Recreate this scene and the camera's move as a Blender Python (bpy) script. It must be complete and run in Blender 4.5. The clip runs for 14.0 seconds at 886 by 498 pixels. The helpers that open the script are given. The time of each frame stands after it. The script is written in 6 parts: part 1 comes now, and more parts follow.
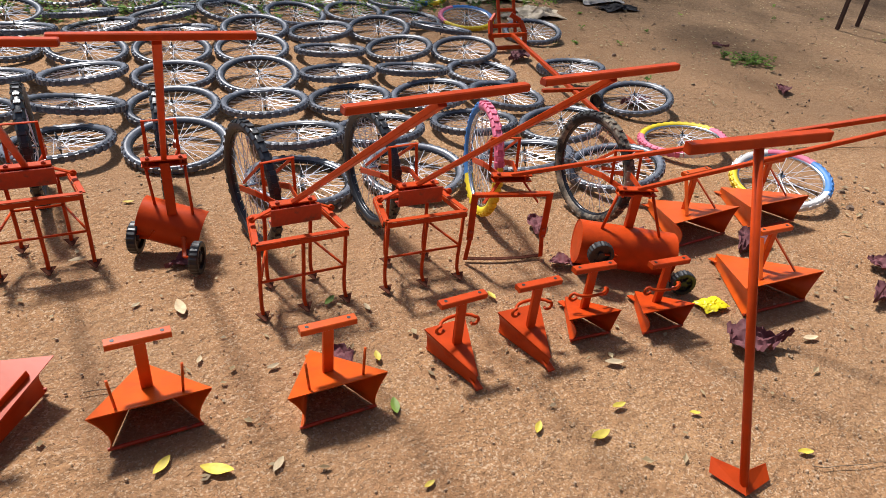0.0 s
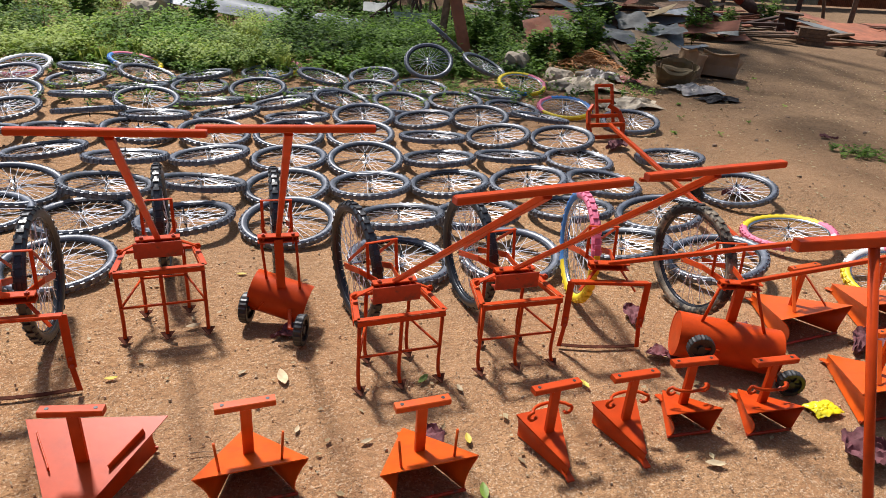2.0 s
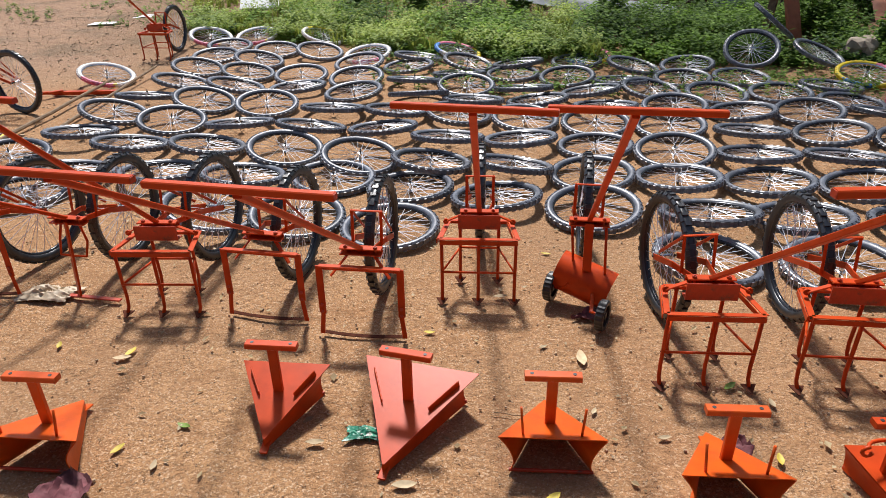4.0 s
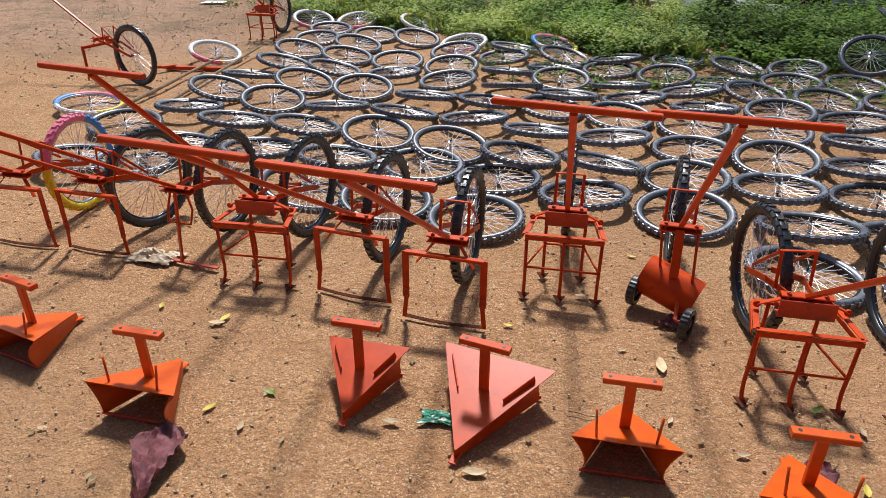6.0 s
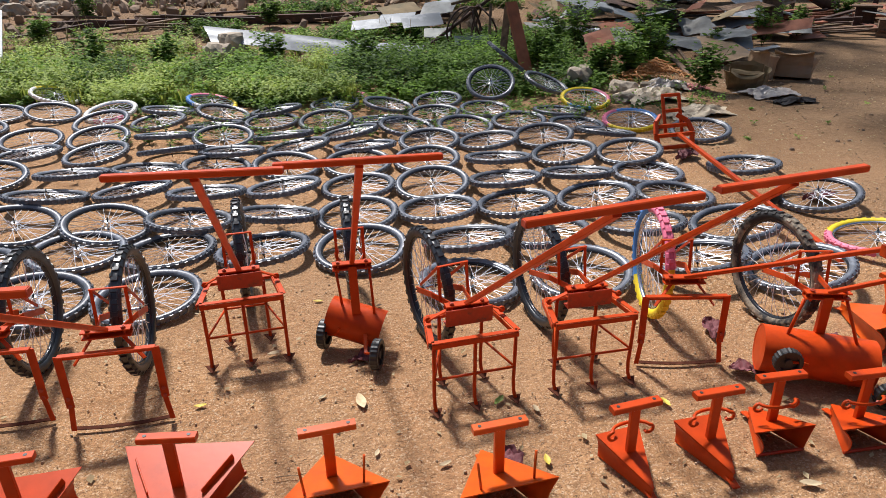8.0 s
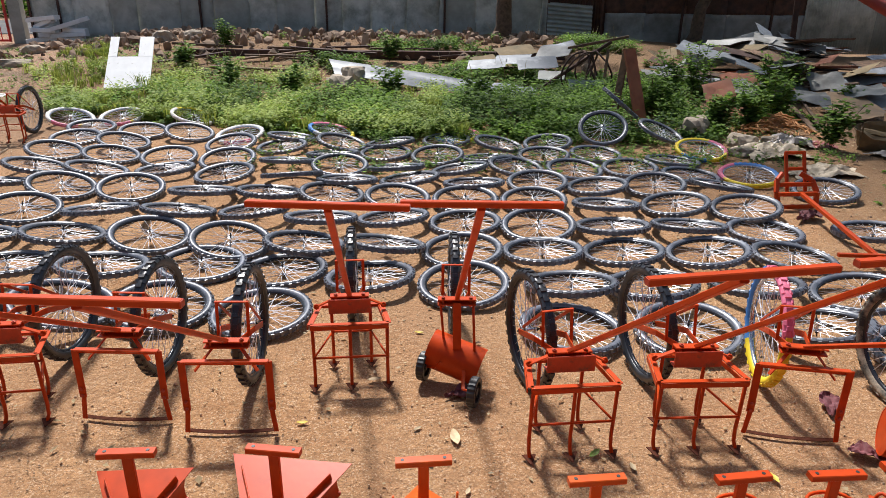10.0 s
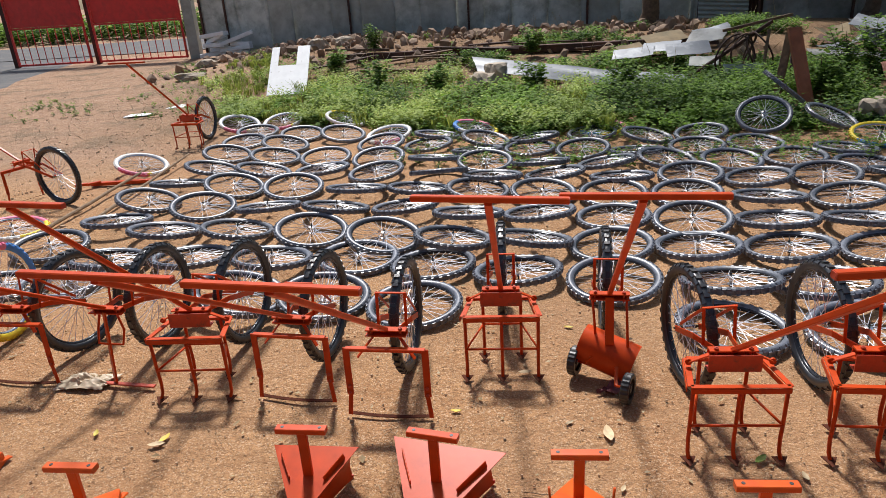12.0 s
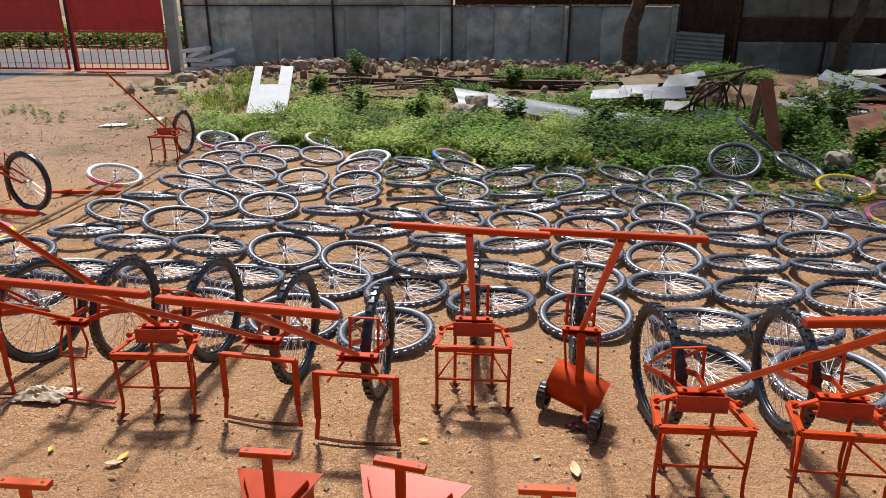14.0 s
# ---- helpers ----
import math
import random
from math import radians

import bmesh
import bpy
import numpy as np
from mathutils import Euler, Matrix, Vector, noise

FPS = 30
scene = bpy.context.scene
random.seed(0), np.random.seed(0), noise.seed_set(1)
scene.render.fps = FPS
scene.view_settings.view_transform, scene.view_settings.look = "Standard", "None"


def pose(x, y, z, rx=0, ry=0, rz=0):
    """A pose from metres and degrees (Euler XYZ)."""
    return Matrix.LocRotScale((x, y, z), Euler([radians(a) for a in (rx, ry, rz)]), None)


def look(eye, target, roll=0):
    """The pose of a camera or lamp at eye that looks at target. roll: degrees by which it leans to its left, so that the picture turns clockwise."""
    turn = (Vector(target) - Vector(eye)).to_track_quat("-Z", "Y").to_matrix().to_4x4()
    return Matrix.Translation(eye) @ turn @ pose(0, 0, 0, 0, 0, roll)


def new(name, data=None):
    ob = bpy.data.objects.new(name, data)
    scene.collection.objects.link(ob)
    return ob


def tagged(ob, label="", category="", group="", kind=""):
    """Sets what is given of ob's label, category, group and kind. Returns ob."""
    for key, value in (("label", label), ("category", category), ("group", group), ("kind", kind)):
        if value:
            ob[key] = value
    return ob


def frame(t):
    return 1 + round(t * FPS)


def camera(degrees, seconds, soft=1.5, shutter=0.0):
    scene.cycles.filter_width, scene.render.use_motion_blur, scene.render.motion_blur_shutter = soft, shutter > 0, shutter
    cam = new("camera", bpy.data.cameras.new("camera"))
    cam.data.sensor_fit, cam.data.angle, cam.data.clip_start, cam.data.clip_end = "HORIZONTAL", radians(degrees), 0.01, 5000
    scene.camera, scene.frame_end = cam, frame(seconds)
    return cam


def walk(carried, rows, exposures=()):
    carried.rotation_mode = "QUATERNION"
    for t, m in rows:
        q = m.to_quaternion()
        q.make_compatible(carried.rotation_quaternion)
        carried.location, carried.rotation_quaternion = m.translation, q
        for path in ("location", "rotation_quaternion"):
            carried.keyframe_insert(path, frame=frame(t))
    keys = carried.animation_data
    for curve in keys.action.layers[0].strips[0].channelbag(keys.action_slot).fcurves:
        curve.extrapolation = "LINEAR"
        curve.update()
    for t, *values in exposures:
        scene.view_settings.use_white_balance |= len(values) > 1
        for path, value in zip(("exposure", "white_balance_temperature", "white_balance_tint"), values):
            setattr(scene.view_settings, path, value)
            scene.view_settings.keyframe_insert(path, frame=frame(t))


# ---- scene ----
cam = camera(66.9, 14.0, soft=0.62)
PATH = [
    (0, (0.241, 0.184, 1.982), (1.112, 1.636, 0.917), 6.4),
    (0.5, (0.237, 0.161, 1.993), (1.143, 1.707, 1.105), 6.3),
    (1, (0.228, 0.136, 2.002), (1.109, 1.712, 1.143), 6.1),
    (1.5, (0.219, 0.13, 2.017), (1.013, 1.729, 1.114), 4.8),
    (2, (0.183, 0.153, 2.021), (0.845, 1.824, 1.144), 4.4),
    (2.5, (0.135, 0.135, 2.028), (0.514, 1.929, 1.23), 1.1),
    (3, (0.051, 0.123, 2.02), (0.095, 1.931, 1.167), 0.3),
    (3.5, (0.023, 0.132, 2.011), (-0.035, 1.919, 1.115), -0.3),
    (4, (0.004, 0.137, 2.0), (-0.129, 1.906, 1.077), -1.0),
    (4.2, (0.039, 0.145, 1.989), (-0.184, 1.909, 1.073), -1.5),
    (6.3, (-0.037, 0.098, 2.032), (-0.396, 1.82, 1.08), 0.0),
    (6.5, (-0.033, 0.121, 2.016), (-0.253, 1.862, 1.057), 1.9),
    (7, (0.057, 0.138, 2.026), (0.255, 1.929, 1.158), 0.1),
    (7.5, (0.114, 0.134, 2.034), (0.504, 1.896, 1.171), 0.1),
    (7.7, (0.172, 0.134, 2.039), (0.644, 1.882, 1.189), -0.7),
    (9.8, (0.113, 0.118, 2.075), (0.382, 1.956, 1.334), 0.5),
    (10, (0.095, 0.113, 2.086), (0.3, 1.962, 1.353), 0.8),
    (10.5, (0.078, 0.092, 2.091), (0.09, 1.932, 1.306), -3.1),
    (11, (0.059, 0.087, 2.09), (0.043, 1.949, 1.362), -2.7),
    (11.5, (0.046, 0.078, 2.088), (-0.028, 1.93, 1.335), -2.7),
    (12, (0.028, 0.074, 2.092), (-0.179, 1.923, 1.357), -3.8),
    (12.5, (0.014, 0.078, 2.076), (-0.238, 1.878, 1.242), -2.8),
    (13, (-0.011, 0.072, 2.067), (-0.296, 1.869, 1.236), -2.3),
    (13.5, (-0.026, 0.064, 2.096), (-0.298, 1.922, 1.408), -0.7),
    (14, (0.001, 0.065, 2.1), (-0.121, 1.949, 1.439), 0.1),
]
walk(cam, [(t, look(eye, target, roll)) for t, eye, target, roll in PATH], [(0.0, 0.42), (2.5, 0.50), (4.0, 0.42), (6.5, 0.32), (7.5, 0.46), (10.0, 0.52), (12.0, 0.42), (14.0, 0.44)])

# ---- light ----
SUN_EL = radians(56)
SUN_AZ = radians(-12)
world = bpy.data.worlds.new("sky")
scene.world = world
world.use_nodes = True
wn = world.node_tree.nodes
sky = wn.new("ShaderNodeTexSky")
sky.sky_type, sky.sun_disc = "NISHITA", False
sky.sun_elevation, sky.sun_rotation = SUN_EL, SUN_AZ
sky.air_density, sky.dust_density = 1.0, 2.0
wn["Background"].inputs["Strength"].default_value = 0.080
world.node_tree.links.new(sky.outputs[0], wn["Background"].inputs["Color"])
sun = new("sun", bpy.data.lights.new("sun", "SUN"))
sun.data.energy, sun.data.angle, sun.data.color = 4.1, radians(6.0), (1.0, 0.975, 0.965)
sun.matrix_world = look((30 * math.sin(SUN_AZ) * math.cos(SUN_EL), 30 * math.cos(SUN_AZ) * math.cos(SUN_EL), 30 * math.sin(SUN_EL)), (0, 0, 0))
scene.view_settings.exposure = 0.38

# ---- materials ----
def material(name, colour, rough=0.6, metal=0.0, vary=0.15, scale=8.0, second=None, second_scale=3.0, second_at=(0.5, 0.7), bump=0.0, bump_scale=60.0, spread=0.0, coat=0.0, gloss=0.5, ior=1.5, dust=0.0):
    """A procedural surface: base colour with fine grain, patches of a second colour, relief, and a change from object to object."""
    m = bpy.data.materials.new(name)
    m.use_nodes = True
    nt = m.node_tree
    n, l = nt.nodes, nt.links
    b = n["Principled BSDF"]
    b.inputs["Roughness"].default_value, b.inputs["Metallic"].default_value = rough, metal
    b.inputs["Coat Weight"].default_value = coat
    b.inputs["Specular IOR Level"].default_value = gloss
    b.inputs["Coat Roughness"].default_value = 0.15
    # dust is the weight of a sky-blue sheen that imitates glare
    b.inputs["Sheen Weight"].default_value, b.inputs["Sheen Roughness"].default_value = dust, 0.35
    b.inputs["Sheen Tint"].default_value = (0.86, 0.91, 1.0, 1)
    b.inputs["IOR"].default_value = ior
    co = n.new("ShaderNodeTexCoord")
    grain = n.new("ShaderNodeTexNoise")
    grain.inputs["Scale"].default_value, grain.inputs["Detail"].default_value = scale, 6
    l.new(co.outputs["Object"], grain.inputs["Vector"])
    ramp = n.new("ShaderNodeMapRange")
    ramp.inputs["From Min"].default_value, ramp.inputs["From Max"].default_value = 0.3, 0.7
    ramp.inputs["To Min"].default_value, ramp.inputs["To Max"].default_value = 1 - vary, 1 + vary
    l.new(grain.outputs["Fac"], ramp.inputs["Value"])
    value = ramp.outputs["Result"]
    if spread:
        info = n.new("ShaderNodeObjectInfo")
        mr = n.new("ShaderNodeMapRange")
        mr.inputs["To Min"].default_value, mr.inputs["To Max"].default_value = 1 - spread, 1 + spread
        l.new(info.outputs["Random"], mr.inputs["Value"])
        mul = n.new("ShaderNodeMath")
        mul.operation = "MULTIPLY"
        l.new(value, mul.inputs[0])
        l.new(mr.outputs["Result"], mul.inputs[1])
        value = mul.outputs["Value"]
    base = n.new("ShaderNodeMix")
    base.data_type, base.blend_type = "RGBA", "MULTIPLY"
    base.inputs["Factor"].default_value = 1.0
    base.inputs["A"].default_value = (*colour, 1)
    l.new(value, base.inputs["B"])
    out = base.outputs["Result"]
    if second:
        patch = n.new("ShaderNodeTexNoise")
        patch.inputs["Scale"].default_value, patch.inputs["Detail"].default_value = second_scale, 8
        patch.inputs["Roughness"].default_value = 0.65
        l.new(co.outputs["Object"], patch.inputs["Vector"])
        pr = n.new("ShaderNodeMapRange")
        pr.inputs["From Min"].default_value, pr.inputs["From Max"].default_value = second_at
        l.new(patch.outputs["Fac"], pr.inputs["Value"])
        mix = n.new("ShaderNodeMix")
        mix.data_type = "RGBA"
        mix.inputs["B"].default_value = (*second, 1)
        l.new(pr.outputs["Result"], mix.inputs["Factor"])
        l.new(out, mix.inputs["A"])
        out = mix.outputs["Result"]
    l.new(out, b.inputs["Base Color"])
    if bump:
        bn = n.new("ShaderNodeTexNoise")
        bn.inputs["Scale"].default_value, bn.inputs["Detail"].default_value = bump_scale, 5
        l.new(co.outputs["Object"], bn.inputs["Vector"])
        bp = n.new("ShaderNodeBump")
        bp.inputs["Strength"].default_value, bp.inputs["Distance"].default_value = bump, 0.01
        l.new(bn.outputs["Fac"], bp.inputs["Height"])
        l.new(bp.outputs["Normal"], b.inputs["Normal"])
    return m


PAINT = material("red_orange_enamel", (0.52, 0.054, 0.005), gloss=0.22, rough=0.40, vary=0.12, scale=14, second=(0.38, 0.034, 0.006), second_scale=9, second_at=(0.55, 0.8), bump=0.03, bump_scale=40, spread=0.06)
PAINT_ORANGE = material("bright_orange_enamel", (0.62, 0.088, 0.006), gloss=0.35, rough=0.36, vary=0.12, scale=14, second=(0.50, 0.060, 0.010), second_scale=9, second_at=(0.55, 0.8), bump=0.03, bump_scale=40, spread=0.05)
PAINT_OLD = material("worn_red_enamel", (0.45, 0.05, 0.015), rough=0.42, vary=0.18, scale=20, second=(0.12, 0.05, 0.03), second_scale=14, second_at=(0.58, 0.72), bump=0.15, bump_scale=70)
SOIL_STEEL = material("soiled_steel", (0.095, 0.035, 0.022), rough=0.95, gloss=0.03, metal=0.0, vary=0.3, scale=40, bump=0.3)
# blue-grey base and pale patches paint sky and sun glare on laid tyres
RUBBER_GLARE = material("black_rubber_with_glare", (0.084, 0.092, 0.114), gloss=0.6, rough=0.38, ior=1.7, dust=0.12, vary=0.25, scale=30, second=(0.29, 0.32, 0.38), second_scale=11, second_at=(0.52, 0.85), bump=0.10, bump_scale=160, spread=0.25)
# the same rubber without the painted glare, for upright machine wheels
RUBBER_PLAIN = material("black_rubber_without_glare", (0.011, 0.0115, 0.014), gloss=0.55, rough=0.33, ior=1.65, vary=0.25, scale=30, second=(0.05, 0.055, 0.062), second_scale=11, second_at=(0.56, 0.85), bump=0.10, bump_scale=160, spread=0.15)
RUBBER_DUSTY = material("dusty_rubber", (0.35, 0.29, 0.21), rough=0.8, vary=0.3, scale=20, second=(0.018, 0.017, 0.017), second_scale=3.2, second_at=(0.42, 0.52), bump=0.2)
RIM_BLACK = material("black_alloy", (0.035, 0.037, 0.043), rough=0.25, metal=0.5, vary=0.1)
CHROME = material("bright_steel", (0.62, 0.62, 0.62), rough=0.22, metal=1.0, vary=0.15, scale=50)
SPOKE = material("zinc_spoke", (0.80, 0.80, 0.83), rough=0.30, metal=0.15, vary=0.1)
YELLOW = material("yellow_rubber", (0.78, 0.58, 0.02), rough=0.5, vary=0.12, second=(0.4, 0.3, 0.06), second_at=(0.58, 0.8))
PINK = material("pink_rubber", (0.76, 0.18, 0.28), rough=0.5, vary=0.12, second=(0.55, 0.25, 0.28), second_at=(0.58, 0.8))
BLUE = material("blue_rubber", (0.06, 0.22, 0.55), rough=0.5, vary=0.12, second=(0.15, 0.25, 0.4), second_at=(0.58, 0.8))
WHITE = material("white_rubber", (0.76, 0.74, 0.70), rough=0.5, vary=0.1, second=(0.5, 0.45, 0.38), second_at=(0.55, 0.8))
PLASTIC = material("black_plastic", (0.02, 0.02, 0.02), rough=0.45, vary=0.2)
TIMBER = material("weathered_timber", (0.16, 0.095, 0.055), rough=0.85, vary=0.35, scale=12, second=(0.08, 0.05, 0.035), second_scale=5, bump=0.4, bump_scale=30, spread=0.3)
STICK = material("dry_stick", (0.24, 0.165, 0.10), rough=0.9, vary=0.3, scale=15, bump=0.3)
GALV = material("galvanised_sheet", (0.46, 0.475, 0.43), rough=0.5, metal=0.1, vary=0.16, scale=3, second=(0.26, 0.275, 0.235), second_scale=1.9, second_at=(0.42, 0.66), bump=0.5, bump_scale=2.2, spread=0.28)
# dull grey scrap sheet; on the fence's right end its darkness is painted shade
GALV_DULL_SHADED = material("dull_shaded_sheet", (0.26, 0.26, 0.245), rough=0.6, vary=0.2, scale=3, second=(0.11, 0.10, 0.085), second_scale=1.3, second_at=(0.42, 0.7), bump=0.5, bump_scale=2.2, spread=0.28)
GALV_BRIGHT = material("bright_zinc_sheet", (0.20, 0.215, 0.235), rough=0.45, metal=0.1, vary=0.12, scale=4, second=(0.36, 0.38, 0.40), second_scale=3, bump=0.3, bump_scale=5)
RUST = material("rusted_sheet", (0.075, 0.034, 0.022), rough=0.85, vary=0.35, scale=6, second=(0.035, 0.022, 0.018), second_scale=2.5, bump=0.3, bump_scale=20, spread=0.25)
RUST_RED = material("red_rust_sheet", (0.30, 0.10, 0.05), rough=0.8, vary=0.3, scale=6, second=(0.16, 0.07, 0.04), second_scale=3, bump=0.2, spread=0.25)
GATE_RED = material("gate_red_paint", (0.60, 0.026, 0.020), rough=0.45, vary=0.12, scale=5, second=(0.30, 0.02, 0.016), second_scale=2, second_at=(0.5, 0.8), bump=0.1, bump_scale=3)
WHITE_BOARD = material("white_painted_board", (0.80, 0.80, 0.78), rough=0.6, vary=0.06, scale=5, second=(0.45, 0.43, 0.38), second_scale=12, second_at=(0.62, 0.72))
STONE = material("buff_stone", (0.33, 0.27, 0.20), rough=0.9, vary=0.25, scale=9, second=(0.20, 0.16, 0.12), second_scale=4, bump=0.6, bump_scale=25, spread=0.25)
PEBBLE = material("pebble", (0.46, 0.33, 0.21), rough=0.9, vary=0.3, scale=6)
BARK = material("bark", (0.11, 0.075, 0.05), rough=0.95, vary=0.35, scale=8, second=(0.05, 0.035, 0.025), second_scale=7, bump=0.9, bump_scale=18)
CARD = material("cardboard", (0.36, 0.24, 0.14), rough=0.9, vary=0.15, scale=5, second=(0.28, 0.2, 0.14), second_scale=3, spread=0.2)
PLASTIC_SHEET = material("grey_plastic_sheet", (0.42, 0.37, 0.33), rough=0.4, vary=0.2, scale=6, bump=0.5, bump_scale=14)
SHAVING = material("wood_shaving", (0.46, 0.22, 0.08), rough=0.8, vary=0.3, scale=30)
PINK_SHEET = material("faded_pink_plastic", (0.42, 0.14, 0.12), rough=0.5, vary=0.2, scale=10)
CREAM_SHEET = material("cream_plastic_sheet", (0.52, 0.42, 0.29), rough=0.55, vary=0.25, scale=9, second=(0.34, 0.25, 0.16), second_scale=5, bump=0.5, bump_scale=16)
PIPE_RED = material("faded_red_pipe_paint", (0.42, 0.055, 0.04), rough=0.5, vary=0.2, scale=4, second=(0.20, 0.05, 0.035), second_scale=2, bump=0.1)
CARD_OLIVE = material("damp_cardboard", (0.22, 0.16, 0.085), rough=0.9, vary=0.25, scale=6, second=(0.12, 0.10, 0.055), second_scale=3)
DARK_CLOTH = material("dark_cloth", (0.025, 0.022, 0.024), rough=0.9, vary=0.3, bump=0.4)
ASPHALT = material("asphalt", (0.085, 0.082, 0.080), rough=0.9, vary=0.2, scale=12, second=(0.15, 0.13, 0.11), second_scale=0.8, bump=0.3)
LEAF_YELLOW = material("yellow_leaf", (0.62, 0.48, 0.06), rough=0.6, vary=0.2, scale=30, spread=0.2)
LEAF_PALE = material("pale_dry_leaf", (0.52, 0.40, 0.24), rough=0.8, vary=0.25, scale=30, spread=0.25)
LEAF_GREEN = material("fallen_green_leaf", (0.20, 0.30, 0.04), rough=0.55, vary=0.2, scale=30, spread=0.2)
LEAF_PURPLE = material("purple_dry_leaf", (0.165, 0.060, 0.066), rough=0.7, vary=0.35, scale=14, second=(0.11, 0.050, 0.050), gloss=0.2, second_scale=9, bump=0.6, bump_scale=40, spread=0.2)
PACKET_YELLOW = material("yellow_wrapper", (0.80, 0.68, 0.02), rough=0.3, vary=0.15, scale=12, bump=0.4, bump_scale=30)
PACKET_GREEN = material("green_wrapper", (0.03, 0.22, 0.13), rough=0.3, vary=0.3, scale=18, second=(0.6, 0.58, 0.5), second_scale=22, second_at=(0.55, 0.6), bump=0.4, bump_scale=30)


def island_material(name, dark, light, rough=0.6, through_light=0.25):
    """Leaf stuff: the colour goes from leaf to leaf between two greens, and light comes through."""
    m = bpy.data.materials.new(name)
    m.use_nodes = True
    n, l = m.node_tree.nodes, m.node_tree.links
    b = n["Principled BSDF"]
    geo = n.new("ShaderNodeNewGeometry")
    mix = n.new("ShaderNodeMix")
    mix.data_type = "RGBA"
    mix.inputs["A"].default_value, mix.inputs["B"].default_value = (*dark, 1), (*light, 1)
    co = n.new("ShaderNodeTexCoord")
    drift = n.new("ShaderNodeTexNoise")
    drift.inputs["Scale"].default_value, drift.inputs["Detail"].default_value = 0.9, 3
    l.new(co.outputs["Object"], drift.inputs["Vector"])
    span = n.new("ShaderNodeMapRange")
    span.inputs["From Min"].default_value, span.inputs["From Max"].default_value = 0.35, 0.65
    span.inputs["To Min"].default_value, span.inputs["To Max"].default_value = -0.2, 0.45
    l.new(drift.outputs["Fac"], span.inputs["Value"])
    both = n.new("ShaderNodeMath")
    both.operation, both.use_clamp = "MULTIPLY_ADD", True
    both.inputs[1].default_value = 0.75
    l.new(geo.outputs["Random Per Island"], both.inputs[0])
    l.new(span.outputs["Result"], both.inputs[2])
    l.new(both.outputs[0], mix.inputs["Factor"])
    l.new(mix.outputs["Result"], b.inputs["Base Color"])
    b.inputs["Roughness"].default_value = rough
    tr = n.new("ShaderNodeBsdfTranslucent")
    l.new(mix.outputs["Result"], tr.inputs["Color"])
    ms = n.new("ShaderNodeMixShader")
    ms.inputs["Fac"].default_value = through_light
    l.new(b.outputs[0], ms.inputs[1])
    l.new(tr.outputs[0], ms.inputs[2])
    l.new(ms.outputs[0], n["Material Output"].inputs["Surface"])
    return m


WEED = island_material("weed_leaf", (0.030, 0.075, 0.012), (0.26, 0.42, 0.062), rough=0.8, through_light=0.45)
GRASS = island_material("grass_blade", (0.11, 0.17, 0.02), (0.40, 0.44, 0.09), rough=0.8, through_light=0.45)
CROWN = island_material("tree_leaf", (0.03, 0.08, 0.012), (0.12, 0.22, 0.03), through_light=0.35)
BRICK_RUBBLE = island_material("broken_brick", (0.13, 0.085, 0.058), (0.40, 0.275, 0.185), rough=0.95, through_light=0.0)
# weed green made lighter and yellower to stand for sun on the west side
WEED_SUNLIT = island_material("sunlit_weed_leaf", (0.17, 0.26, 0.04), (0.48, 0.57, 0.125), rough=0.7, through_light=0.45)
DRY_GRASS = island_material("dry_litter", (0.26, 0.18, 0.09), (0.56, 0.45, 0.25), through_light=0.3)


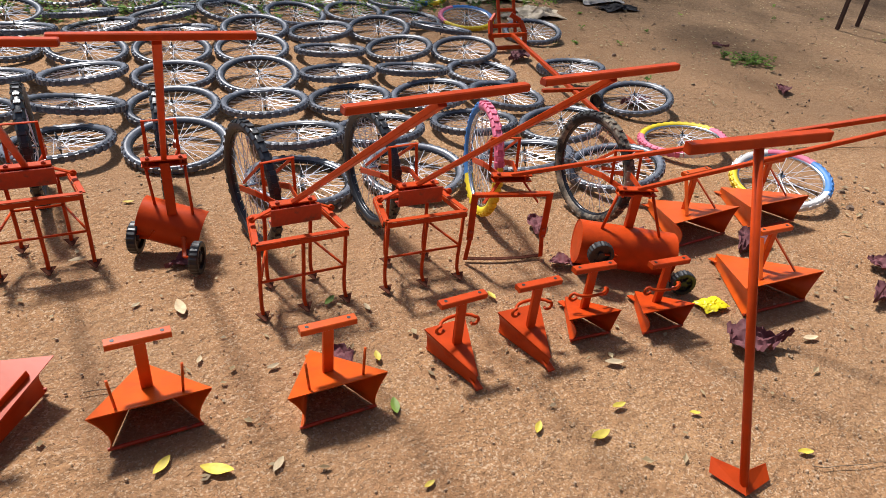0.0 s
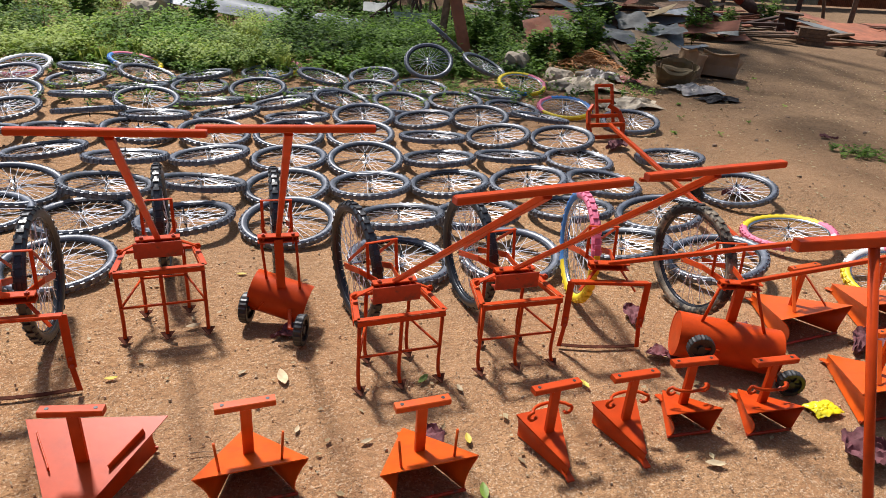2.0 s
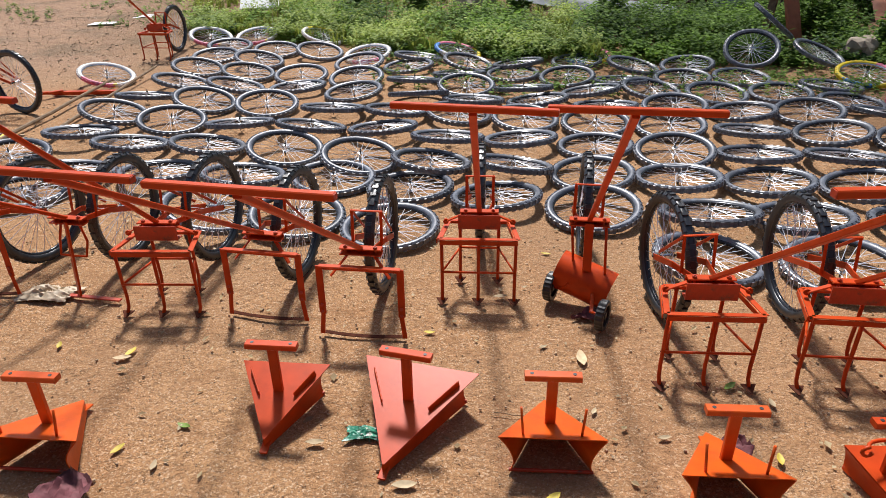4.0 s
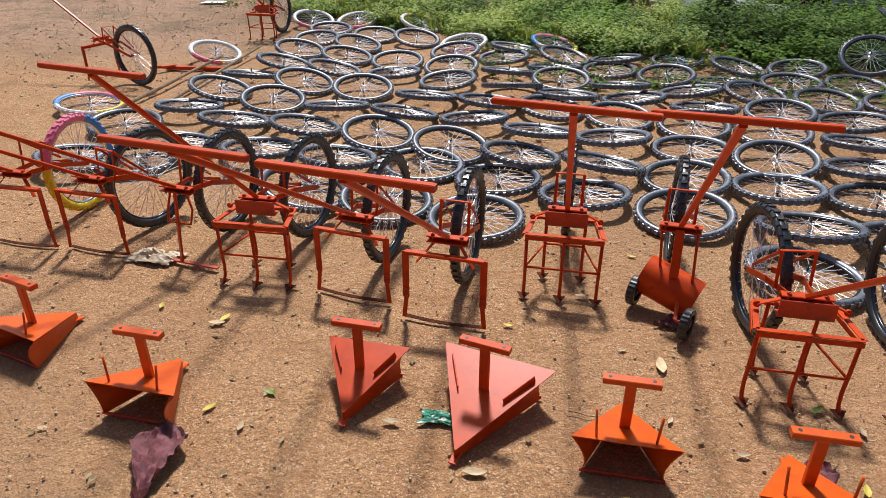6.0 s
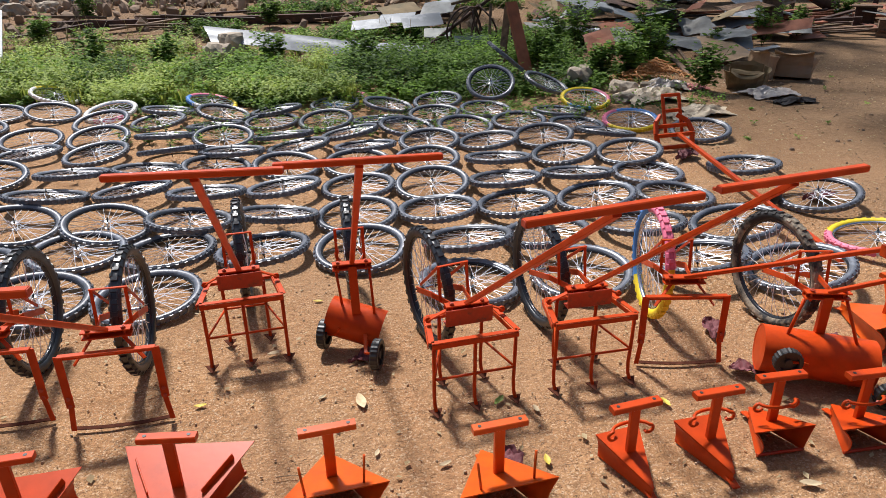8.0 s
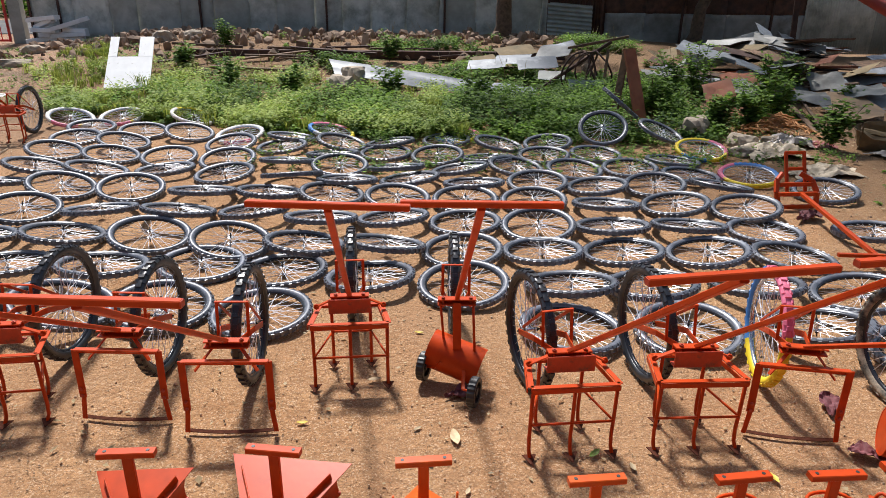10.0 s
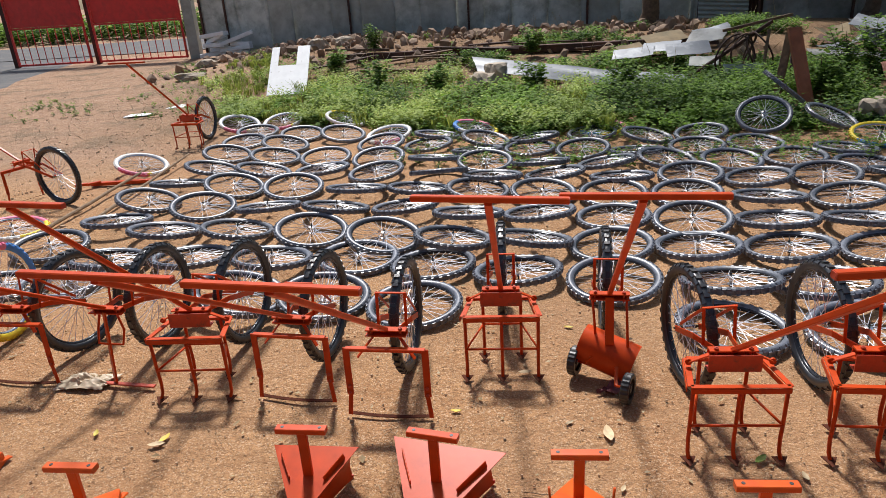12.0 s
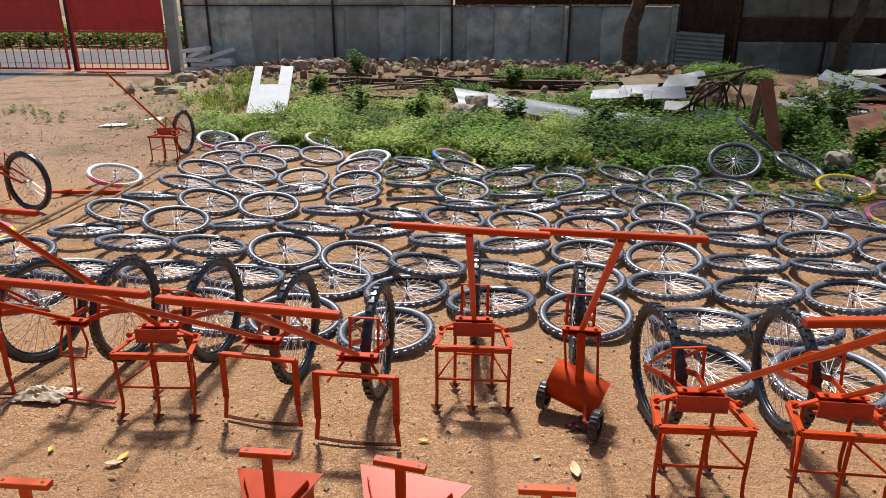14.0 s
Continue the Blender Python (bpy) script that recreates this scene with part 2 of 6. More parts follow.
def ground_material():
    m = bpy.data.materials.new("sandy_earth")
    m.use_nodes = True
    n, l = m.node_tree.nodes, m.node_tree.links
    b = n["Principled BSDF"]
    b.inputs["Roughness"].default_value = 0.95
    b.inputs["Specular IOR Level"].default_value = 0.15
    co = n.new("ShaderNodeTexCoord")

    def noise_at(scale, detail=6, rough=0.6):
        t = n.new("ShaderNodeTexNoise")
        t.inputs["Scale"].default_value, t.inputs["Detail"].default_value, t.inputs["Roughness"].default_value = scale, detail, rough
        l.new(co.outputs["Object"], t.inputs["Vector"])
        return t.outputs["Fac"]

    def ramp(src, lo, hi):
        r = n.new("ShaderNodeMapRange")
        r.inputs["From Min"].default_value, r.inputs["From Max"].default_value = lo, hi
        l.new(src, r.inputs["Value"])
        return r.outputs["Result"]

    def mix(fac, a, bb):
        x = n.new("ShaderNodeMix")
        x.data_type = "RGBA"
        l.new(fac, x.inputs["Factor"])
        for socket, v in (("A", a), ("B", bb)):
            if isinstance(v, tuple):
                x.inputs[socket].default_value = (*v, 1)
            else:
                l.new(v, x.inputs[socket])
        return x.outputs["Result"]

    sand = mix(ramp(noise_at(1.1), 0.35, 0.68), (0.435, 0.226, 0.104), (0.52, 0.302, 0.148))
    sand = mix(ramp(noise_at(40, 4), 0.45, 0.70), sand, (0.27, 0.148, 0.075))
    sand = mix(ramp(noise_at(85, 3), 0.54, 0.62), sand, (0.62, 0.43, 0.27))
    sand = mix(ramp(noise_at(150, 2), 0.58, 0.66), sand, (0.20, 0.110, 0.060))
    sand = mix(ramp(noise_at(5.5, 9, 0.75), 0.48, 0.74), sand, (0.31, 0.160, 0.074))
    sand = mix(ramp(noise_at(0.35, 5), 0.45, 0.75), sand, (0.36, 0.21, 0.115))
    # brown soil; in the east some tree shade is mixed into its colour
    humus_and_shade = mix(ramp(noise_at(20), 0.4, 0.7), (0.17, 0.105, 0.06), (0.30, 0.185, 0.105))
    humus_and_shade = mix(ramp(noise_at(2.2, 8, 0.7), 0.48, 0.66), humus_and_shade, (0.27, 0.17, 0.095))
    # earth under the weeds and along the fence, and the darker yard to the east
    sep = n.new("ShaderNodeSeparateXYZ")
    l.new(co.outputs["Object"], sep.inputs[0])
    wob = noise_at(0.6, 4)

    def along(axis, lo, hi, sway=2.5):
        a = n.new("ShaderNodeMath")
        a.operation = "MULTIPLY_ADD"
        l.new(wob, a.inputs[0])
        a.inputs[1].default_value = sway
        l.new(sep.outputs[axis], a.inputs[2])
        return ramp(a.outputs[0], lo + sway / 2, hi + sway / 2)

    east = along("X", 4.2, 7.6)
    north = along("Y", 9.5, 12.0)
    mx = n.new("ShaderNodeMath")
    mx.operation = "MAXIMUM"
    west = along("X", -8.0, -4.5)
    drive = n.new("ShaderNodeMath")
    drive.operation = "MULTIPLY"
    l.new(along("X", -3.6, -6.0), drive.inputs[0])
    l.new(along("Y", 7.0, 9.5), drive.inputs[1])
    redden = mix(ramp(noise_at(7, 9, 0.8), 0.42, 0.62), (0.40, 0.25, 0.155), (0.24, 0.14, 0.09))
    redden = mix(ramp(noise_at(0.9, 7, 0.7), 0.50, 0.60), redden, (0.20, 0.135, 0.085))
    redden = mix(ramp(noise_at(70, 3), 0.58, 0.66), redden, (0.56, 0.44, 0.33))
    sand = mix(drive.outputs[0], sand, redden)
    mul = n.new("ShaderNodeMath")
    mul.operation = "MULTIPLY"
    l.new(north, mul.inputs[0])
    l.new(west, mul.inputs[1])
    far = n.new("ShaderNodeMath")
    far.operation = "MULTIPLY"
    l.new(east, far.inputs[0])
    l.new(along("Y", 2.0, 6.5), far.inputs[1])
    l.new(mul.outputs[0], mx.inputs[0])
    l.new(far.outputs[0], mx.inputs[1])
    col = mix(mx.outputs[0], sand, humus_and_shade)
    l.new(col, b.inputs["Base Color"])
    add = n.new("ShaderNodeMath")
    add.operation = "MULTIPLY_ADD"
    l.new(noise_at(70, 4, 0.7), add.inputs[0])
    add.inputs[1].default_value = 0.5
    l.new(noise_at(24, 5), add.inputs[2])
    bp = n.new("ShaderNodeBump")
    bp.inputs["Strength"].default_value, bp.inputs["Distance"].default_value = 1.0, 0.028
    l.new(add.outputs[0], bp.inputs["Height"])
    l.new(bp.outputs["Normal"], b.inputs["Normal"])
    return m


EARTH = ground_material()

# ---- building helpers ----
rnd = random.Random(7)


def mesh_of(name, bm, mats, smooth=False):
    me = bpy.data.meshes.new(name)
    bm.normal_update()
    bm.to_mesh(me)
    bm.free()
    for m in (mats if isinstance(mats, (list, tuple)) else [mats]):
        me.materials.append(m)
    if smooth:
        me.polygons.foreach_set("use_smooth", [True] * len(me.polygons))
        me.set_sharp_from_angle(angle=radians(50))
    return me


def part(name, bm, mats, parent, label="", smooth=False):
    """Links a bmesh (or a ready mesh) as one mesh object under a thing or a part."""
    me = bm if isinstance(bm, bpy.types.Mesh) else mesh_of(name, bm, mats, smooth)
    ob = new(name, me)
    ob.parent = parent
    if label:
        tagged(ob, label)
    return ob


def thing(name, m, label, category, group="", kind=""):
    """An Empty at a thing's base, for parts to hang under."""
    ob = new(name)
    ob.empty_display_size = 0.1
    ob.matrix_basis = m
    return tagged(ob, label, category, group, kind)


def solid(name, bm, mats, m, label, category, group="", kind="", smooth=False):
    """A thing of one mesh."""
    ob = new(name, mesh_of(name, bm, mats, smooth))
    ob.matrix_basis = m
    return tagged(ob, label, category, group, kind)


def beam(bm, p, q, w, h, up=(0, 0, 1), chamfer=0.003, mat=0):
    """A rolled bar from p to q, w wide and h high, its long edges broken."""
    p, q = Vector(p), Vector(q)
    d = (q - p).normalized()
    s = d.cross(Vector(up))
    if s.length < 1e-4:
        s = d.cross(Vector((1, 0, 0)))
    s.normalize()
    u = s.cross(d)
    a, b, c = w / 2, h / 2, min(chamfer, w / 3, h / 3)
    prof = [(a - c, -b), (a, -b + c), (a, b - c), (a - c, b), (-a + c, b), (-a, b - c), (-a, -b + c), (-a + c, -b)]
    rings = [[bm.verts.new(e + s * x + u * y) for x, y in prof] for e in (p, q)]
    faces = [bm.faces.new((rings[0][i], rings[0][(i + 1) % 8], rings[1][(i + 1) % 8], rings[1][i])) for i in range(8)]
    faces += [bm.faces.new(rings[0][::-1]), bm.faces.new(rings[1])]
    for f in faces:
        f.material_index = mat


def rod(bm, pts, r, seg=6, close=False, mat=0, taper=None):
    """A round bar along a line of points."""
    pts = [Vector(p) for p in pts]
    n, rings = len(pts), []
    ref = None
    for i, p in enumerate(pts):
        d = ((pts[(i + 1) % n] - pts[i - 1]) if close else (pts[min(i + 1, n - 1)] - pts[max(i - 1, 0)])).normalized()
        if ref is None:
            ref = d.cross(Vector((0, 0, 1)) if abs(d.z) < 0.9 else Vector((1, 0, 0)))
        s = (ref - d * ref.dot(d)).normalized()
        ref = s
        u = d.cross(s)
        k = r if taper is None else taper[i]
        rings.append([bm.verts.new(p + (s * math.cos(a) + u * math.sin(a)) * k) for a in [2 * math.pi * j / seg for j in range(seg)]])
    for i in range(n if close else n - 1):
        a, b = rings[i], rings[(i + 1) % n]
        for j in range(seg):
            f = bm.faces.new((a[j], a[(j + 1) % seg], b[(j + 1) % seg], b[j]))
            f.material_index, f.smooth = mat, seg > 5
    if not close:
        bm.faces.new(rings[0][::-1]).material_index = mat
        bm.faces.new(rings[-1]).material_index = mat


def sheet(bm, grid, thick, mat=0):
    """A plate with thickness, through rows of points."""
    vs = [[bm.verts.new(p) for p in row] for row in grid]
    fs = []
    for i in range(len(vs) - 1):
        for j in range(len(vs[0]) - 1):
            f = bm.faces.new((vs[i][j], vs[i][j + 1], vs[i + 1][j + 1], vs[i + 1][j]))
            f.material_index = mat
            fs.append(f)
    bm.normal_update()
    bmesh.ops.solidify(bm, geom=fs, thickness=thick)


def disc(bm, c, axis, r, t, seg=14, mat=0):
    axis = Vector(axis).normalized()
    c = Vector(c)
    rod(bm, [c - axis * t / 2, c + axis * t / 2], r, seg, mat=mat)


def heading(dx, dy):
    """Degrees about z that turn +y to (dx, dy)."""
    return math.degrees(math.atan2(-dx, dy))

# ---- ground ----
def rise(x, y):
    """Height of the ground: flat in the yard, an earth bank along the fence."""
    k = max(0.0, min(1.0, (y - 12.5) / 9.0))
    bank = 0.55 * k * k * (3 - 2 * k) * max(0.0, min(1.0, (x + 11.0) / 5.0)) * max(0.0, min(1.0, (14.0 - x) / 6.0))
    bump = 0.10 * k * noise.noise(Vector((x * 0.7, y * 0.7, 3.1)))
    return bank + bump * max(0.0, min(1.0, (x + 11.0) / 5.0))


def axis_steps(lo, hi, near_lo, near_hi, fine, far):
    out, x = [], near_lo
    while x < near_hi:
        out.append(x)
        x += fine
    out.append(near_hi)
    step, x = fine, near_hi
    while x < hi:
        step = min(step * 1.35, far)
        x += step
        out.append(x)
    step, x = fine, near_lo
    while x > lo:
        step = min(step * 1.35, far)
        x -= step
        out.insert(0, x)
    return out


def build_ground():
    xs = axis_steps(-400, 400, -9, 11, 0.10, 60)
    ys = axis_steps(-400, 600, 0, 14, 0.10, 60)
    verts = []
    for y in ys:
        for x in xs:
            z = rise(x, y)
            if -9.5 < x < 11.5 and -0.5 < y < 14.5:
                z += 0.010 * noise.noise(Vector((x * 1.3, y * 1.3, 0))) + 0.008 * noise.noise(Vector((x * 4.2, y * 4.2, 1.7))) - 0.009
            verts.append((x, y, z))
    w = len(xs)
    faces = [(j * w + i, j * w + i + 1, (j + 1) * w + i + 1, (j + 1) * w + i) for j in range(len(ys) - 1) for i in range(w - 1)]
    me = bpy.data.meshes.new("ground")
    me.from_pydata(verts, [], faces)
    me.materials.append(EARTH)
    me.polygons.foreach_set("use_smooth", [True] * len(me.polygons))
    tagged(new("ground", me), "bare sandy brown earth yard scattered with grit", "ground", kind="structure")


build_ground()

# ---- wheels ----
RADIUS = 0.335
TYRE = 0.027


def tyre_mesh(name, mats, pick):
    """A knobbly tyre about z; pick gives the material of an angle."""
    bm = bmesh.new()
    n = 60
    half = ((0.284, 0.012), (0.292, 0.0195), (0.302, 0.0255), (0.314, 0.0270), (0.325, 0.0225), (0.3325, 0.013))
    prof = [(r, -z) for r, z in half] + [(r, z) for r, z in reversed(half)]
    k = len(prof)
    rings = []
    for i in range(n):
        a = 2 * math.pi * i / n
        rings.append([bm.verts.new((r * math.cos(a), r * math.sin(a), z)) for r, z in prof])
    for i in range(n):
        for j in range(k):
            f = bm.faces.new((rings[i][j], rings[(i + 1) % n][j], rings[(i + 1) % n][(j + 1) % k], rings[i][(j + 1) % k]))
            f.material_index, f.smooth = pick(i / n), True
    knobs = 36
    for i in range(knobs):
        for side, off in ((-1, 0.0), (0, 0.5), (1, 0.0)):
            a = 2 * math.pi * (i + off) / knobs
            b = side * 0.78
            half, wide = (0.0135, 0.010) if side else (0.0115, 0.017)
            c = Matrix.Rotation(a, 4, "Z") @ Matrix.Translation((RADIUS - TYRE, 0, 0)) @ Matrix.Rotation(-b, 4, "Y") @ Matrix.Translation((TYRE + 0.0015, 0, 0))
            quad = [(-0.003, half, wide), (-0.003, -half, wide), (-0.003, -half, -wide), (-0.003, half, -wide)]
            lo = [bm.verts.new(c @ Vector(q)) for q in quad]
            hi = [bm.verts.new(c @ Vector((0.0036, q[1] * 0.86, q[2] * 0.88))) for q in quad]
            mi = pick(((i + off) / knobs) % 1.0)
            for q in range(4):
                f = bm.faces.new((lo[q], lo[(q + 1) % 4], hi[(q + 1) % 4], hi[q]))
                f.material_index = mi
            bm.faces.new(hi).material_index = mi
    bmesh.ops.recalc_face_normals(bm, faces=bm.faces)
    return mesh_of(name, bm, mats)


def rim_mesh():
    bm = bmesh.new()
    n = 60
    prof = [(RADIUS - 0.046, -0.013), (RADIUS - 0.038, -0.0155), (RADIUS - 0.038, 0.0155), (RADIUS - 0.046, 0.013), (RADIUS - 0.062, 0.009), (RADIUS - 0.064, 0.0), (RADIUS - 0.062, -0.009)]
    rings = [[bm.verts.new((r * math.cos(a), r * math.sin(a), z)) for r, z in prof] for a in [2 * math.pi * i / n for i in range(n)]]
    m = len(prof)
    for i in range(n):
        for j in range(m):
            bm.faces.new((rings[i][j], rings[(i + 1) % n][j], rings[(i + 1) % n][(j + 1) % m], rings[i][(j + 1) % m])).smooth = True
    bmesh.ops.recalc_face_normals(bm, faces=bm.faces)
    return bm


def spokes_mesh():
    bm = bmesh.new()
    for i in range(32):
        a = 2 * math.pi * i / 32
        side = 1 if i % 2 else -1
        lean = 0.95 * (1 if (i // 2) % 2 else -1)
        p = Vector((0.021 * math.cos(a + lean), 0.021 * math.sin(a + lean), side * 0.029))
        q = Vector(((RADIUS - 0.063) * math.cos(a), (RADIUS - 0.063) * math.sin(a), 0.0))
        rod(bm, [p, q], 0.0021, 3)
    return bm


def hub_mesh():
    bm = bmesh.new()
    prof = [(-0.034, 0.014), (-0.031, 0.025), (-0.027, 0.025), (-0.024, 0.0125), (0.0, 0.0115), (0.024, 0.0125), (0.027, 0.025), (0.031, 0.025), (0.034, 0.014)]
    rod(bm, [(0, 0, z) for z, _ in prof], 0.01, 10, taper=[r for _, r in prof])
    return bm


def axle_mesh():
    bm = bmesh.new()
    rod(bm, [(0, 0, -0.072), (0, 0, 0.072)], 0.0048, 6)
    for z in (-0.045, 0.045):
        disc(bm, (0, 0, z), (0, 0, 1), 0.010, 0.009, 6)
    return bm


def bands(*cuts):
    """Material index by angle: cuts are (end fraction, index)."""
    return lambda u: next(i for e, i in cuts if u <= e + 1e-6)


TYRES = {
    "": (tyre_mesh("tyre", [RUBBER_GLARE], lambda u: 0), "black knobbly bicycle wheel with bare spokes lying on earth"),
    "no_glare": (tyre_mesh("tyre", [RUBBER_PLAIN], lambda u: 0), "black knobbly bicycle wheel without painted glare"),
    "w": (tyre_mesh("tyre", [WHITE, PINK, YELLOW], bands((0.66, 0), (0.86, 1), (0.87, 2), (1.0, 0))), "pale white and pink bicycle wheel lying on earth"),
    "y": (tyre_mesh("tyre", [YELLOW, BLUE, PINK, WHITE], bands((0.12, 2), (0.55, 0), (0.72, 1), (0.9, 0), (1.0, 2))), "yellow, pink and blue tyred bicycle wheel lying flat"),
    "b": (tyre_mesh("tyre", [YELLOW, BLUE, PINK, WHITE], bands((0.12, 0), (0.42, 2), (0.62, 1), (0.88, 3), (1.0, 0))), "blue, red and yellow tyred bicycle wheel lying flat"),
    "m": (tyre_mesh("tyre", [YELLOW, BLUE, PINK], bands((0.12, 0), (0.42, 1), (0.70, 2), (1.0, 0))), "pink, yellow and blue tyred wheel"),
    "z": (tyre_mesh("tyre", [YELLOW, PINK, WHITE], bands((0.36, 0), (0.62, 1), (0.85, 2), (1.0, 1))), "yellow, pink and white tyred bicycle wheel lying flat"),
    "u": (tyre_mesh("tyre", [YELLOW, BLUE, PINK, WHITE], bands((0.16, 2), (0.34, 3), (0.62, 0), (0.80, 3), (1.0, 1))), "blue, pink and yellow tyred bicycle wheel lying flat"),
    "v": (tyre_mesh("tyre", [YELLOW, WHITE], bands((0.10, 1), (0.42, 0), (1.0, 1))), "white and pale yellow tyred bicycle wheel lying flat"),
    "q": (tyre_mesh("tyre", [YELLOW, BLUE, PINK, WHITE], bands((0.26, 1), (0.52, 2), (0.90, 0), (1.0, 1))), "yellow, blue and pink tyred bicycle wheel lying flat"),
}
RIMS = {"black": mesh_of("rim", rim_mesh(), RIM_BLACK), "bright": mesh_of("rim", rim_mesh(), CHROME)}
SPOKES = mesh_of("spokes", spokes_mesh(), SPOKE)
HUB = mesh_of("hub", hub_mesh(), CHROME, True)
AXLE = mesh_of("axle", axle_mesh(), PLASTIC)


def bicycle_wheel(m, kind="", rim="black", label=""):
    tyre, said = TYRES[kind]
    w = thing("bicycle_wheel", m, label or said, "bicycle wheel", "wheels laid out on the ground")
    part("tyre", tyre, None, w)
    part("rim", RIMS[rim], None, w)
    part("spokes", SPOKES, None, w)
    part("hub", HUB, None, w)
    part("axle", AXLE, None, w)
    return w


def laid(x, y, tilt, toward, kind="", rim="black"):
    """A wheel lying on its rim and axle end: its axis leans tilt degrees from upright, toward a compass of degrees from +x."""
    t, a = radians(tilt), radians(toward)
    axis = Vector((math.sin(t) * math.cos(a), math.sin(t) * math.sin(a), math.cos(t)))
    turn = Vector((0, 0, 1)).rotation_difference(axis).to_matrix().to_4x4()
    spin = 0.0 if kind else rnd.uniform(0, 360)
    bicycle_wheel(Matrix.Translation((x, y, 0.024 + 0.315 * math.sin(t))) @ turn @ pose(0, 0, 0, 0, 0, spin), kind, rim)


# wheels on the ground, row by row from the weeds to the machines: x, y, lean, lean's compass
for row in ((-4.01, 10.51, 7, 300), (-3.16, 10.12, 9, 300), (-2.46, 9.90, 13, 320), (-3.95, 9.76, 7, 280), (-1.01, 9.64, 9, 40), (1.15, 9.40, 5, 220), (-3.18, 9.35, 13, 340), (0.36, 9.20, 9, 140), (-1.76, 9.19, 11, 240), (-0.30, 9.14, 13, 340), (-1.09, 9.12, 5, 200), (2.52, 9.07, 9, 220),):
    laid(*row)
for row in ((1.82, 8.99, 11, 340), (-3.85, 8.86, 13, 340), (0.28, 8.70, 3, 240), (-3.10, 8.64, 11, 340), (-0.39, 8.59, 9, 100), (-2.38, 8.52, 9, 280), (3.01, 8.46, 5, 280), (2.31, 8.44, 5, 240), (0.93, 8.43, 9, 240), (-1.64, 8.32, 11, 260), (1.56, 8.28, 7, 100), (-0.91, 8.22, 11, 80),):
    laid(*row)
for row in ((-3.75, 8.09, 13, 20), (3.88, 8.06, 5, 40), (-2.29, 8.00, 5, 140), (-0.28, 8.00, 9, 280), (-3.00, 7.89, 13, 20), (0.38, 7.82, 11, 100), (1.81, 7.80, 9, 320), (-1.57, 7.74, 7, 220), (3.20, 7.74, 5, 240), (1.12, 7.71, 11, 140), (2.49, 7.67, 7, 280), (-0.79, 7.48, 15, 100),):
    laid(*row)
for row in ((-3.88, 7.45, 11, 80), (3.81, 7.40, 3, 340), (-0.18, 7.36, 9, 80), (0.51, 7.34, 9, 140), (-3.10, 7.19, 15, 340), (1.92, 7.17, 7, 240), (-2.40, 7.14, 11, 300), (1.20, 7.13, 9, 100), (-1.64, 6.98, 11, 80), (2.54, 6.97, 7, 160), (3.18, 6.94, 9, 220), (-0.96, 6.94, 9, 60),):
    laid(*row)
for row in ((-0.32, 6.86, 7, 340), (3.89, 6.83, 11, 40), (-3.89, 6.73, 15, 0), (0.35, 6.70, 7, 300), (4.95, 6.60, 9, 220), (1.03, 6.56, 7, 260), (-3.18, 6.51, 11, 320), (1.72, 6.49, 7, 240), (-2.45, 6.42, 11, 100), (-1.02, 6.33, 9, 120), (-1.71, 6.31, 13, 60), (2.41, 6.29, 9, 80),):
    laid(*row)
for row in ((3.11, 6.25, 9, 180), (-3.93, 6.15, 9, 80), (3.76, 6.08, 9, 200), (-0.38, 6.04, 11, 80), (0.28, 6.02, 9, 120), (0.94, 5.93, 3, 180), (-3.25, 5.79, 11, 60), (-2.52, 5.76, 11, 40), (1.58, 5.72, 9, 240), (-1.79, 5.68, 11, 320), (2.25, 5.65, 9, 100), (2.94, 5.58, 11, 80),):
    laid(*row)
for row in ((3.65, 5.53, 0, 0), (-4.23, 5.51, 7, 320), (-1.09, 5.49, 11, 320), (-0.48, 5.42, 9, 40), (4.59, 5.37, 7, 120), (0.19, 5.30, 13, 60), (0.82, 5.21, 5, 220), (-2.69, 5.15, 7, 80), (1.48, 5.15, 5, 120), (-1.24, 5.10, 3, 320), (-3.39, 5.09, 11, 60), (-1.96, 5.06, 9, 60),):
    laid(*row)
for row in ((2.13, 5.05, 7, 140), (2.82, 4.97, 9, 160), (-0.60, 4.92, 3, 140), (3.52, 4.88, 3, 0), (-3.60, 4.73, 3, 0), (0.06, 4.71, 7, 120), (-4.02, 4.59, 9, 40), (0.74, 4.52, 7, 240), (4.60, 4.44, 11, 180), (1.51, 4.42, 11, 100), (2.10, 4.38, 9, 120), (2.88, 4.34, 9, 100),):
    laid(*row)
for row in ((-1.33, 4.33, 7, 320), (-1.94, 4.31, 15, 0), (-0.66, 4.21, 3, 240), (3.54, 4.10, 11, 160), (1.35, 3.83, 3, 0), (2.07, 3.71, 7, 220), (2.89, 3.64, 13, 120), (3.42, 3.31, 13, 160),):
    laid(*row)
# wheels with coloured tyres
laid(-4.48, 10.98, 17, 320, "w", "bright")
laid(-3.79, 11.16, 13, 260, "w", "bright")
laid(-2.67, 11.02, 17, 340, "v", "bright")
laid(-1.74, 9.76, 11, 240, "w", "bright")
laid(-0.47, 9.90, 13, 340, "b", "bright")
laid(1.33, 9.71, 5, 240, "y", "bright")
laid(4.44, 8.45, 13, 260, "y", "bright")
laid(4.45, 7.26, 9, 240, "q", "bright")
laid(-4.82, 8.34, 17, 340, "w", "bright")
laid(4.36, 3.60, 9, 140, "z", "bright")
laid(4.48, 2.77, 15, 200, "u", "bright")
laid(-5.00, 6.04, 7, 0, "b", "bright")

